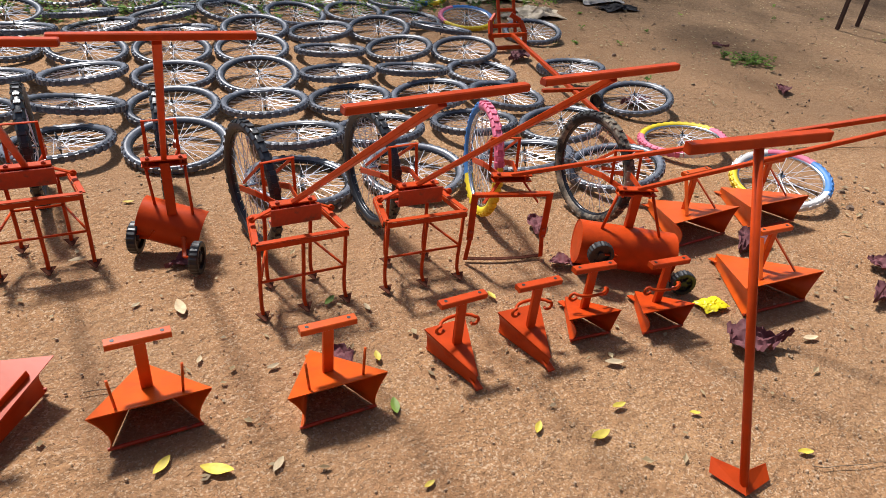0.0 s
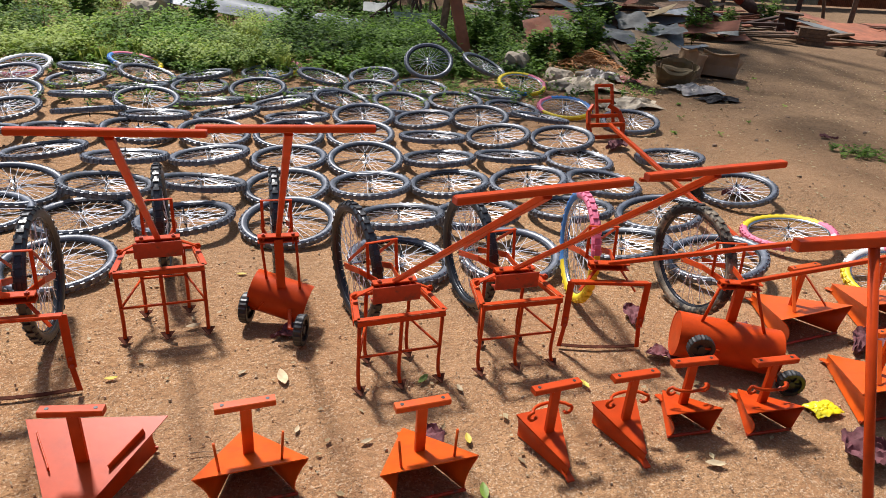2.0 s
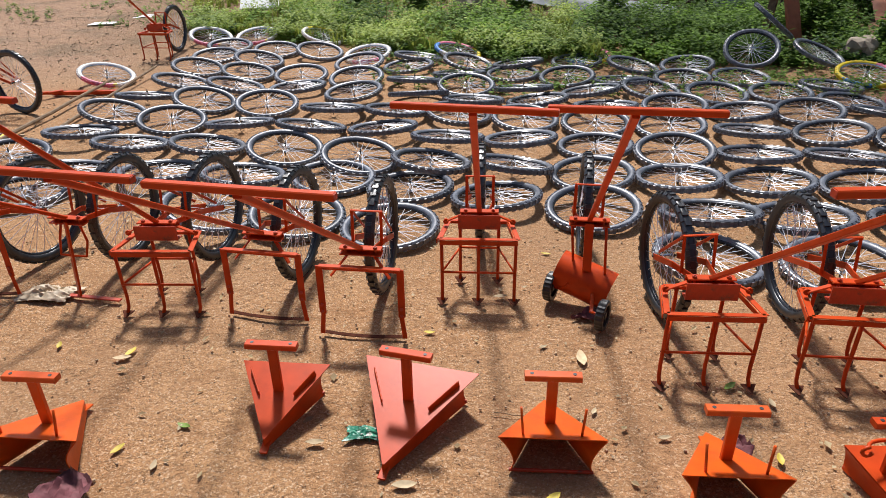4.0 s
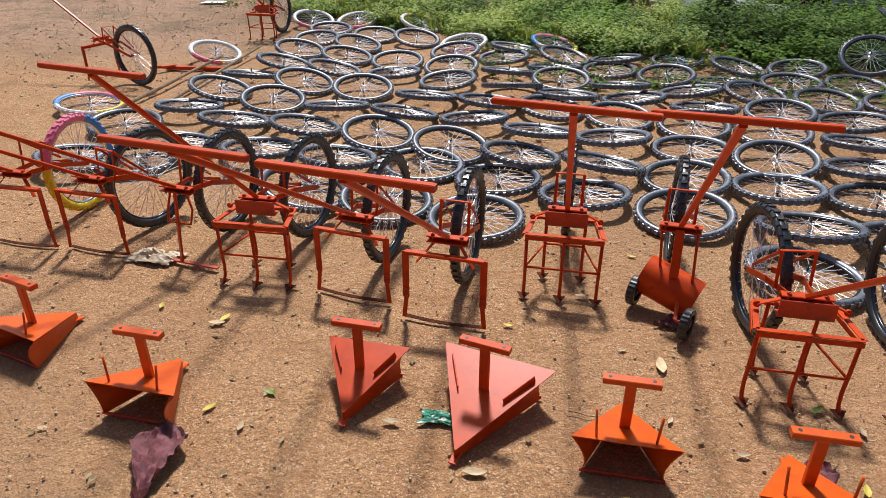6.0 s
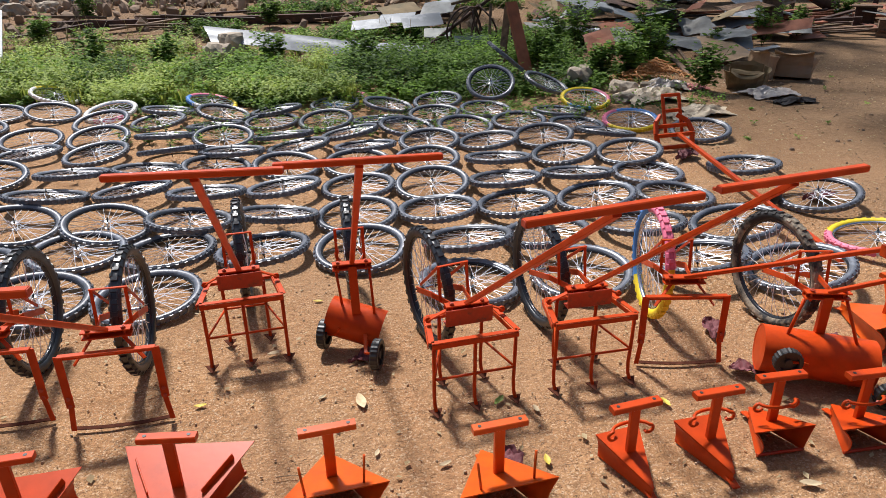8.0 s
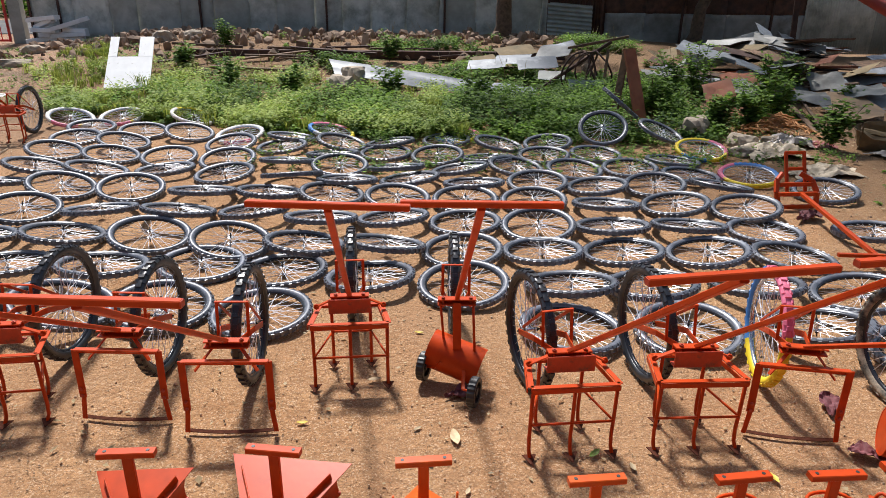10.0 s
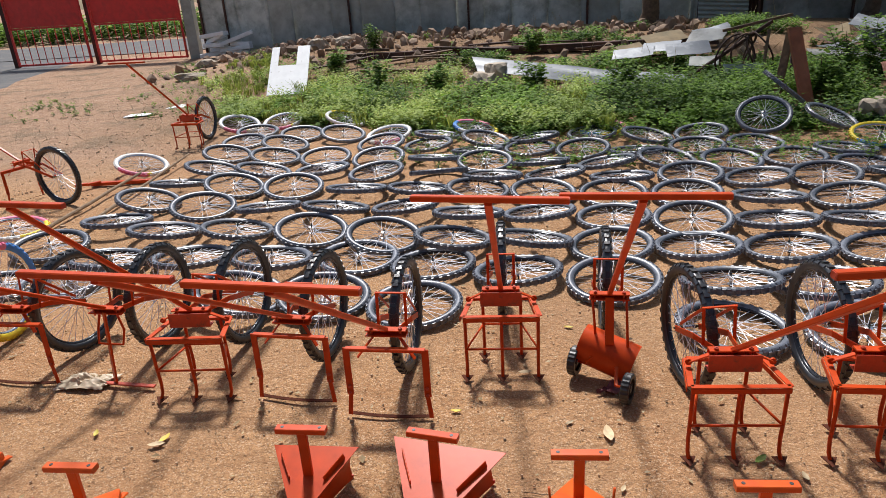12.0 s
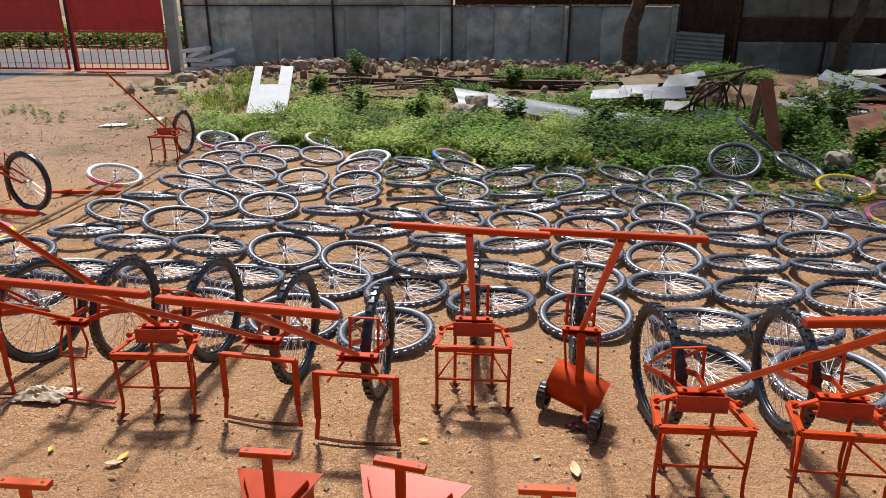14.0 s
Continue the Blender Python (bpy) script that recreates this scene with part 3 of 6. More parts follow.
# ---- hand-pushed wheel hoes ----
def machine_wheel(parent, c, kind="", dusty=False, yaw=0.0):
    """The upright wheel of a machine: rim with tyre, spokes, hub and axle under it. c: its centre in the machine's own space."""
    m = pose(*c, 0, 0, yaw) @ pose(0, 0, 0, 0, 90, 0)
    rim = part("wheel", RIMS["black"] if not kind else RIMS["bright"], None, parent)
    rim.matrix_basis = m
    if dusty:
        me = TYRES[""][0].copy()
        me.materials[0] = RUBBER_DUSTY
        part("tyre", me, None, rim, "dust-caked brown tyre")
    else:
        part("tyre", TYRES[kind or "no_glare"][0], None, rim, "pink, yellow and blue tyre" if kind else "")
    part("spokes", SPOKES, None, rim)
    part("hub", HUB, None, rim)
    part("axle", AXLE, None, rim)


def fork(parent, reach, top):
    """Two flat arms from the axle to the bracket, each with the small square guard hoop and its stays."""
    for s in (-1, 1):
        bm = bmesh.new()
        beam(bm, (s * 0.062, reach, 0.335), (s * 0.085, reach * 0.45, 0.44), 0.006, 0.032)
        beam(bm, (s * 0.085, reach * 0.45, 0.44), (s * 0.045, 0.03, top - 0.01), 0.006, 0.032)
        part("fork_arm", bm, PAINT, parent)
        bm = bmesh.new()
        beam(bm, (s * 0.075, reach * 0.28, top - 0.03), (s * 0.075, reach * 0.33, top + 0.15), 0.016, 0.006, (0, 1, 0))
        beam(bm, (s * 0.075, reach * 0.33, top + 0.15), (s * 0.07, reach * 0.85, 0.40), 0.006, 0.016)
        part("stay", bm, PAINT, parent)
    bm = bmesh.new()
    beam(bm, (-0.083, reach * 0.33, top + 0.15), (0.083, reach * 0.33, top + 0.15), 0.016, 0.006)
    part("guard_hoop", bm, PAINT, parent)


def bracket(parent, top):
    bm = bmesh.new()
    beam(bm, (-0.105, 0, top - 0.012), (0.105, 0, top - 0.012), 0.045, 0.008)
    beam(bm, (-0.105, 0, top + 0.018), (0.105, 0, top + 0.018), 0.045, 0.008)
    beam(bm, (-0.105, 0.024, top + 0.003), (0.105, 0.024, top + 0.003), 0.006, 0.036)
    part("bracket", bm, PAINT, parent)
    for x in (-0.075, 0.075):
        bm = bmesh.new()
        rod(bm, [(x, -0.005, top - 0.03), (x, -0.005, top + 0.036)], 0.006, 6)
        disc(bm, (x, -0.005, top + 0.028), (0, 0, 1), 0.011, 0.009, 6)
        part("bolt", bm, PAINT_OLD, parent)


def handle(parent, start, grip, along, length=0.53):
    """A square tube up to a T grip: grip is the T's middle, along its direction, in the machine's own space."""
    g, a = Vector(grip), Vector(along).normalized()
    bm = bmesh.new()
    beam(bm, start, g - Vector((0, 0, 0.014)), 0.026, 0.020)
    part("handle_tube", bm, PAINT, parent)
    bm = bmesh.new()
    beam(bm, g - a * length / 2, g + a * length / 2, 0.026, 0.021, chamfer=0.003)
    t = part("grip_bar", bm, PAINT, parent)
    for s in (-1, 1):
        bm = bmesh.new()
        e = g + a * (length / 2 + 0.001) * s
        beam(bm, e - a * 0.002, e + a * 0.002, 0.024, 0.018)
        part("end_cap", bm, PAINT_OLD, t)


def tines(parent, top):
    """A rectangular angle-iron frame on five curved spring tines, with rods between them."""
    w, y0, y1, z = 0.21, -0.14, 0.10, top - 0.085
    for name, p, q in (("front_rail", (-w, y0, z), (w, y0, z)), ("rear_rail", (-w * 0.82, y1, z), (w * 0.82, y1, z)), ("side_rail", (-w, y0, z), (-w * 0.82, y1, z)), ("side_rail", (w, y0, z), (w * 0.82, y1, z))):
        bm = bmesh.new()
        beam(bm, p, q, 0.028, 0.005)
        d = Vector(q) - Vector(p)
        off = Vector((-d.y, d.x, 0)).normalized() * (0.017 if name != "front_rail" else -0.014)
        beam(bm, Vector(p) + off - Vector((0, 0, 0.016)), Vector(q) + off - Vector((0, 0, 0.016)), 0.005, 0.026)
        part(name, bm, PAINT, parent)
    bm = bmesh.new()
    beam(bm, (-0.115, -0.045, top - 0.028), (0.115, -0.045, top - 0.028), 0.007, 0.085)
    beam(bm, (-0.115, -0.02, top - 0.065), (0.115, -0.02, top - 0.065), 0.05, 0.006)
    part("mounting_plate", bm, PAINT_OLD, parent)
    for s in (-1, 1):
        bm = bmesh.new()
        beam(bm, (s * 0.1, 0.0, top - 0.005), (s * 0.185, 0.02, z + 0.03), 0.03, 0.007)
        disc(bm, (s * 0.185, 0.02, z + 0.03), (0, 1, 0), 0.016, 0.012, 8)
        part("brace", bm, PAINT, parent)
    for x, y in ((-w + 0.01, y0), (0, y0), (w - 0.01, y0), (-0.11, y1), (0.11, y1)):
        bm = bmesh.new()
        pts = [(x, y, z), (x, y + 0.004, z * 0.55), (x, y + 0.012, z * 0.25), (x, y + 0.004, z * 0.1), (x, y - 0.022, 0.012)]
        rod(bm, pts, 0.0095, 8)
        t = part("tine", bm, PAINT, parent)
        bm = bmesh.new()
        sheet(bm, [[(x - 0.035, y - 0.005, 0.016), (x + 0.035, y - 0.005, 0.016)], [(x - 0.004, y - 0.06, 0.004), (x + 0.004, y - 0.06, 0.004)]], 0.004)
        part("shovel_point", bm, SOIL_STEEL, t)
    for p, q in (((-w + 0.01, y0, z * 0.47), (w - 0.01, y0, z * 0.47)), ((-0.11, y1, z * 0.55), (0.11, y1, z * 0.55)), ((-w + 0.01, y0, z * 0.47), (-0.11, y1, z * 0.55)), ((w - 0.01, y0, z * 0.47), (0.11, y1, z * 0.55))):
        bm = bmesh.new()
        rod(bm, [p, q], 0.0065, 6)
        part("tie_rod", bm, PAINT, parent)


def blade(parent, top):
    """An upside-down U of flat bar with a slightly bowed weeding blade across its feet."""
    w, z, y = 0.205, top - 0.06, -0.06
    bm = bmesh.new()
    beam(bm, (-w, y, z), (w, y, z), 0.032, 0.008)
    beam(bm, (-w, y + 0.014, z - 0.014), (w, y + 0.014, z - 0.014), 0.006, 0.03)
    part("top_bar", bm, PAINT, parent)
    for s in (-1, 1):
        bm = bmesh.new()
        beam(bm, (s * w, y, z), (s * w, y - 0.005, 0.14), 0.036, 0.007, (0, 1, 0))
        beam(bm, (s * (w - 0.008), y - 0.003, 0.2), (s * (w + 0.012), y - 0.01, 0.016), 0.024, 0.006, (0, 1, 0))
        leg = part("leg", bm, PAINT, parent)
        for h in (0.15, 0.19):
            bm = bmesh.new()
            disc(bm, (s * w, y - 0.006, h), (0, 1, 0), 0.009, 0.02, 6)
            part("bolt", bm, PAINT_OLD, leg)
        bm = bmesh.new()
        beam(bm, (s * 0.06, 0.0, top - 0.01), (s * 0.15, -0.05, z - 0.06), 0.02, 0.006)
        part("brace", bm, PAINT, parent)
    bm = bmesh.new()
    n = 8
    grid = []
    for k, dy, dz in ((0, 0.009, 0.010), (1, -0.009, 0.005)):
        grid.append([(-0.218 + 0.436 * i / n, y - 0.012 + dy + 0.02 * (2 * i / n - 1) ** 2, 0.006 + dz) for i in range(n + 1)])
    sheet(bm, grid, 0.005)
    part("blade", bm, SOIL_STEEL, parent)


def sweep(parent, top):
    """A single shank with a wide flat hoe bar at its foot."""
    bm = bmesh.new()
    beam(bm, (0, -0.02, top), (-0.02, -0.05, 0.02), 0.04, 0.012)
    part("shank", bm, PAINT, parent)
    bm = bmesh.new()
    beam(bm, (-0.25, -0.05, 0.016), (0.24, -0.06, 0.016), 0.03, 0.01)
    part("hoe_bar", bm, PAINT_OLD, parent)
    for s in (-1, 1):
        bm = bmesh.new()
        rod(bm, [(s * 0.05, 0.01, top), (s * 0.085, 0.0, top - 0.12), (s * 0.08, -0.03, 0.27), (0, -0.035, 0.27)], 0.007, 6)
        part("stay", bm, PAINT, parent)


def small_wheel(parent, c, axis, r=0.058):
    """A black plastic transport wheel with a ribbed tread and webbed hub."""
    axis = Vector(axis).normalized()
    turn = Matrix.Translation(c) @ axis.to_track_quat("Z", "Y").to_matrix().to_4x4()
    bm = bmesh.new()
    n = 44
    prof = [(r * 0.72, -0.02), (r * 0.95, -0.022), (r, -0.016), (r, 0.016), (r * 0.95, 0.022), (r * 0.72, 0.02)]
    rings = [[bm.verts.new(turn @ Vector(((q + (0.003 if i % 2 and q > 0.9 * r else 0)) * math.cos(2 * math.pi * i / n), (q + (0.003 if i % 2 and q > 0.9 * r else 0)) * math.sin(2 * math.pi * i / n), z))) for q, z in prof] for i in range(n)]
    for i in range(n):
        for j in range(6):
            bm.faces.new((rings[i][j], rings[(i + 1) % n][j], rings[(i + 1) % n][(j + 1) % 6], rings[i][(j + 1) % 6]))
    bmesh.ops.recalc_face_normals(bm, faces=bm.faces)
    w = part("transport_wheel", bm, PLASTIC, parent, "small black plastic wheel")
    bm = bmesh.new()
    rod(bm, [turn @ Vector((0, 0, -0.018)), turn @ Vector((0, 0, 0.018))], r * 0.26, 10)
    disc(bm, turn @ Vector((0, 0, 0)), axis, r * 0.74, 0.008, 20)
    for i in range(6):
        a = math.pi * i / 3
        beam(bm, turn @ Vector((r * 0.2 * math.cos(a), r * 0.2 * math.sin(a), 0.004)), turn @ Vector((r * 0.74 * math.cos(a), r * 0.74 * math.sin(a), 0.004)), 0.008, 0.018, axis)
    part("hub", bm, PLASTIC, w)


def roller(parent, top, length, r, swing, tilt, arc, wheels, capped=False, wheel_r=0.058, wheel_turn=0.0):
    """A rolled-plate scoop on a shank, with two transport wheels; swing turns it about z, tilt drops one end."""
    turn = pose(0, -0.02, r + 0.02, 0, tilt, swing)
    bm = bmesh.new()
    n = 24
    grid = [[turn @ Vector((x, r * math.cos(a), r * math.sin(a))) for a in [radians(arc[0] + (arc[1] - arc[0]) * i / n) for i in range(n + 1)]] for x in (-length / 2, -length / 6, length / 6, length / 2)]
    sheet(bm, grid, 0.005)
    for f in bm.faces:
        f.smooth = True
    me = mesh_of("scoop", bm, PAINT)
    me.set_sharp_from_angle(angle=radians(40))
    part("scoop", me, None, parent)
    if capped:
        for s in (-1, 1):
            bm = bmesh.new()
            disc(bm, turn @ Vector((s * (length / 2 - 0.004), 0, 0)), turn.to_3x3() @ Vector((1, 0, 0)), r - 0.004, 0.004, 28)
            part("end_plate", bm, PAINT, parent)
    foot = turn @ Vector((0, r * math.cos(radians((arc[0] + arc[1]) / 2)) * 0.55, r * 0.86))
    bm = bmesh.new()
    beam(bm, (0, -0.01, top), foot, 0.046, 0.03, (0, 1, 0))
    part("shank", bm, PAINT, parent)
    for s in (-1, 1):
        bm = bmesh.new()
        rod(bm, [(s * 0.09, 0.01, top), turn @ Vector((s * length * 0.30, -r * 0.25, r * 0.95))], 0.008, 6)
        part("stay", bm, PAINT, parent)
    for k, (along, out, z) in enumerate(wheels):
        s = 1 if k else -1
        c = turn @ Vector((along, -out, 0))
        c.z = z
        b = turn @ Vector((along - s * 0.05, -out, 0))
        b.z = z
        a = turn @ Vector((along - s * 0.09, -r * 0.98, r * 0.1))
        bm = bmesh.new()
        beam(bm, a, b, 0.02, 0.012)
        rod(bm, [b, c], 0.007, 6)
        part("wheel_arm", bm, PAINT, parent)
        small_wheel(parent, c + (c - b).normalized() * 0.012, Matrix.Rotation(radians(wheel_turn), 3, "Z") @ (c - b), wheel_r)


def wheel_hoe(x, y, turn, tool, grip, label, top=0.47, reach=0.56, kind="", dusty=False, grip_turn=0.0, steer=0.0, yaw=0.0, **more):
    """A push hoe: x, y under its bracket, turn its heading, grip the T's middle in the world; steer turns fork and wheel at the bracket, yaw the wheel alone."""
    m = pose(x, y, 0, 0, 0, turn)
    ob = thing("wheel_hoe", m, label, "wheel hoe", "push hoes parked in a row")
    machine_wheel(ob, (0, reach, 0.336), kind, dusty, yaw)
    fork(ob, reach, top)
    for piece in ob.children:
        piece.matrix_basis = pose(0, 0, 0, 0, 0, steer) @ piece.matrix_basis
    bracket(ob, top)
    inv = m.inverted()
    if grip:
        a = inv.to_3x3() @ Vector((math.cos(radians(grip_turn)), math.sin(radians(grip_turn)), 0))
        handle(ob, (0, -0.005, top + 0.02), inv @ Vector(grip), a)
    tool(ob, top, **more)
    return ob


CULT = "red-orange push cultivator with spring tines and bicycle wheel"
HOE = "red-orange push weeder with flat blade and bicycle wheel"
wheel_hoe(-0.045, 3.49, 0, tines, (-0.05, 2.20, 1.42), CULT, grip_turn=-9)
wheel_hoe(1.00, 2.80, 0, tines, (1.02, 1.565, 1.42), CULT, grip_turn=5, reach=0.50, steer=8)
wheel_hoe(1.62, 2.79, -3, tines, (1.62, 1.63, 1.42), CULT, grip_turn=4, reach=0.52, steer=6)
wheel_hoe(-1.77, 3.29, 2, tines, (-1.92, 2.40, 1.40), CULT, grip_turn=-10, steer=-10)
wheel_hoe(-0.62, 3.03, -4, blade, (-0.64, 1.69, 1.35), HOE, grip_turn=-8, reach=0.46)
wheel_hoe(-1.16, 3.18, -7, blade, (-1.21, 1.79, 1.35), HOE, grip_turn=-8, reach=0.45)
wheel_hoe(-2.90, 3.36, -3, blade, (-3.6, 2.3, 1.35), HOE, reach=0.42, steer=-14)
wheel_hoe(2.14, 2.74, -15, blade, (3.00, 1.24, 1.38), HOE, kind="m", grip_turn=4, reach=0.51)
wheel_hoe(-2.30, 3.33, -6, sweep, (-3.0, 2.30, 1.32), "red-orange push hoe with single shank and hoe bar", grip_turn=-8, reach=0.49)
wheel_hoe(0.54, 3.40, -5, roller, (0.45, 2.18, 1.42), "red-orange push hoe with curved leveller scoop and small wheels", length=0.31, r=0.11, swing=-20, tilt=14, arc=(60, 255), wheels=((-0.15, 0.09, 0.095), (0.17, 0.23, 0.086)), grip_turn=-6, reach=0.50, wheel_r=0.080)
wheel_hoe(2.70, 2.40, -20, roller, (3.55, 1.32, 1.32), "red-orange push hoe with round roller scoop and dusty tyre", dusty=True, length=0.52, r=0.12, swing=-10, tilt=3, arc=(-120, 238), wheels=((-0.15, 0.17, 0.19), (0.29, 0.17, 0.065)), capped=True, yaw=18, steer=3, wheel_r=0.066, wheel_turn=-82)
wheel_hoe(-3.42, 3.35, 0, blade, (-4.3, 2.4, 1.35), HOE, kind="m")


# ---- loose ploughs ----
def plough(x, y, dx, dy, width, length, height, post, extras, label, waist=0.8, coat=None):
    """A V plough standing on its edges: x, y the middle of its open back, (dx, dy) the way its tip points."""
    coat = coat or PAINT
    ob = thing("plough", pose(x, y, 0, 0, 0, heading(dx, dy)), label, "plough", "ploughs set out on the ground")
    w, tip = width / 2, 0.055
    bm = bmesh.new()
    n = 6
    sheet(bm, [[(-w * (1 - i / n) * (1 - 0.0) - 0.004, length * i / n, height + (tip - height) * i / n), (w * (1 - i / n) + 0.004, length * i / n, height + (tip - height) * i / n)] for i in range(n + 1)], -0.004)
    part("top_plate", bm, coat, ob)
    for s in (-1, 1):
        grid = []
        for i in range(n + 1):
            u = i / n
            row = []
            for j in range(7):
                v = j / 6
                half = w * (waist + (1 - waist) * v) * (1 - u)
                half -= w * 0.16 * 4 * v * (1 - v) * (1 - u) ** 1.2
                top_z = height + (tip - height) * u - 0.002
                row.append((s * half, length * u - 0.015 * math.sin(math.pi * v) * (1 - u), v * top_z))
            grid.append(row)
        bm = bmesh.new()
        sheet(bm, grid, 0.004)
        bmesh.ops.recalc_face_normals(bm, faces=bm.faces)
        for f in bm.faces:
            f.smooth = True
        me = mesh_of("mouldboard", bm, coat)
        me.set_sharp_from_angle(angle=radians(40))
        part("mouldboard", me, None, ob)
    bm = bmesh.new()
    beam(bm, (-w * waist, 0, 0.008), (w * waist, 0, 0.008), 0.012, 0.014)
    part("bottom_bar", bm, PAINT_OLD, ob)
    bm = bmesh.new()
    beam(bm, (0, length - 0.03, 0.02), (0, length + 0.03, 0.008), 0.034, 0.01)
    part("toe", bm, coat, ob)
    px = length * 0.38
    zp = height + (tip - height) * 0.38
    bm = bmesh.new()
    beam(bm, (0, px, zp - 0.003), (0, px, zp + post), 0.042, 0.022, (0, 1, 0))
    part("post", bm, coat, ob)
    bm = bmesh.new()
    beam(bm, (-0.11, px, zp + post + 0.012), (0.11, px, zp + post + 0.012), 0.042, 0.026)
    bar = part("cross_bar", bm, coat, ob)
    for s in (-1, 1):
        bm = bmesh.new()
        disc(bm, (s * 0.082, px, zp + post + 0.0255), (0, 0, 1), 0.0075, 0.002, 10)
        part("bolt_hole", bm, PLASTIC, bar)
    if extras == "rods":
        for s in (-1, 1):
            bm = bmesh.new()
            rod(bm, [(s * w * 0.55, 0.03, height - 0.004), (s * w * 0.60, 0.045, height + 0.115)], 0.0055, 6)
            part("stay", bm, coat, ob)
    elif extras == "flats":
        for s in (-1, 1):
            bm = bmesh.new()
            beam(bm, (s * w * 0.40, length * 0.46, height * 0.74), (s * w * 0.74, length * 0.16, height * 0.98), 0.006, 0.036)
            part("lug", bm, coat, ob)
    elif extras == "yoke":
        bm = bmesh.new()
        zy = zp + post * 0.5
        bow = [(-0.085 * math.cos(a), px - 0.01 - 0.04 * math.sin(a), zy) for a in [math.pi * i / 8 for i in range(9)]]
        curl = [(0.085 + 0.02 * math.sin(a), px - 0.01, zy - 0.02 + 0.02 * math.cos(a)) for a in [math.pi * i / 5 for i in range(1, 8)]]
        rod(bm, [(-x, y, z) for x, y, z in reversed(curl)] + bow + curl, 0.0075, 6)
        part("yoke", bm, coat, ob)
    elif extras == "braces":
        for s in (-1, 1):
            bm = bmesh.new()
            beam(bm, (s * w * 0.45, length * 0.12, height - 0.005), (s * w * 0.16, length * 0.42, height + post * 0.62), 0.022, 0.007)
            part("brace", bm, coat, ob)
    return ob


RIDGER = "glossy red-orange steel ridging plough with open back"
SMALL = "small red-orange steel furrow opener with bolted cross bar"
plough(0.265, 2.09, 0.0, 1, 0.41, 0.36, 0.17, 0.225, "rods", RIDGER, coat=PAINT_ORANGE)
plough(0.905, 1.93, 0.0, 1, 0.39, 0.35, 0.17, 0.225, "rods", RIDGER, coat=PAINT_ORANGE)
plough(-1.78, 1.99, 0.02, 1, 0.42, 0.36, 0.17, 0.225, "rods", RIDGER, coat=PAINT_ORANGE)
plough(-2.62, 2.25, 0.25, 1, 0.42, 0.36, 0.17, 0.225, "rods", RIDGER, coat=PAINT_ORANGE)
plough(-0.885, 2.515, -0.03, -1, 0.39, 0.36, 0.17, 0.225, "flats", RIDGER)
plough(-0.28, 2.53, -0.22, -1, 0.52, 0.50, 0.17, 0.225, "flats", RIDGER)
plough(1.485, 2.17, 0.03, -1, 0.20, 0.29, 0.12, 0.225, "yoke", SMALL)
plough(1.865, 2.15, -0.04, -1, 0.22, 0.29, 0.12, 0.225, "yoke", SMALL)
plough(2.17, 1.96, 0.10, 1, 0.28, 0.25, 0.13, 0.225, "yoke", SMALL)
plough(2.55, 1.87, 0.10, 1, 0.30, 0.25, 0.13, 0.225, "yoke", SMALL)
plough(3.27, 1.79, 0.06, 1, 0.56, 0.45, 0.18, 0.24, "braces", RIDGER, coat=PAINT_ORANGE)
plough(3.40, 2.45, -0.05, 1, 0.56, 0.45, 0.18, 0.24, "braces", RIDGER, coat=PAINT_ORANGE)
plough(4.02, 2.43, 0.02, 1, 0.54, 0.45, 0.18, 0.24, "braces", RIDGER, coat=PAINT_ORANGE)


def push_sweep():
    """A T pole with an arrow-shaped sweep, leaning in the foreground."""
    ob = thing("push_sweep", pose(2.16, 1.03, 0), "red-orange T-handled pole with arrow-shaped sweep foot", "hoe")
    bm = bmesh.new()
    rod(bm, [(0, 0, 0.02), (0.02, 0.45, 1.19)], 0.0165, 12)
    part("pole", bm, PAINT, ob)
    bm = bmesh.new()
    beam(bm, (-0.27, 0.49, 1.20), (0.31, 0.41, 1.215), 0.036, 0.036)
    part("grip_bar", bm, PAINT, ob)
    bm = bmesh.new()
    for s in (-1, 1):
        sheet(bm, [[(0, -0.04, 0.010), (s * 0.115, 0.05, 0.012)], [(0, 0.03, 0.062), (s * 0.105, 0.10, 0.045)]], 0.004 * s)
    bmesh.ops.rotate(bm, verts=bm.verts, cent=(0, 0, 0), matrix=Matrix.Rotation(radians(-32), 3, "Z"))
    part("sweep_blade", bm, PAINT, ob)


push_sweep()

# ---- wheels propped up by the weeds ----
def propped(x, y, z, nx, ny, nz, label):
    turn = Vector((nx, ny, nz)).to_track_quat("Z", "Y").to_matrix().to_4x4()
    bicycle_wheel(Matrix.Translation((x, y, z)) @ turn, "", "black", label)


propped(3.30, 9.10, 0.27, -0.19, -0.52, 0.83, "black knobbly bicycle wheel propped upright against the weeds")
propped(3.72, 9.65, 0.52, 0.61, -0.10, 0.78, "black knobbly bicycle wheel leaning on another wheel")
propped(4.12, 9.05, 0.22, 0.29, -0.22, 0.90, "black knobbly bicycle wheel slumped against its neighbour")

# ---- machines and tools round the field of wheels ----
wheel_hoe(-4.80, 9.85, -2, tines, (-4.95, 8.75, 1.38), "red push cultivator standing at the edge of the weeds", grip_turn=-5)
wheel_hoe(-5.62, 7.20, -107, blade, (-6.9, 7.55, 1.24), "red push weeder parked on open earth", grip_turn=80)


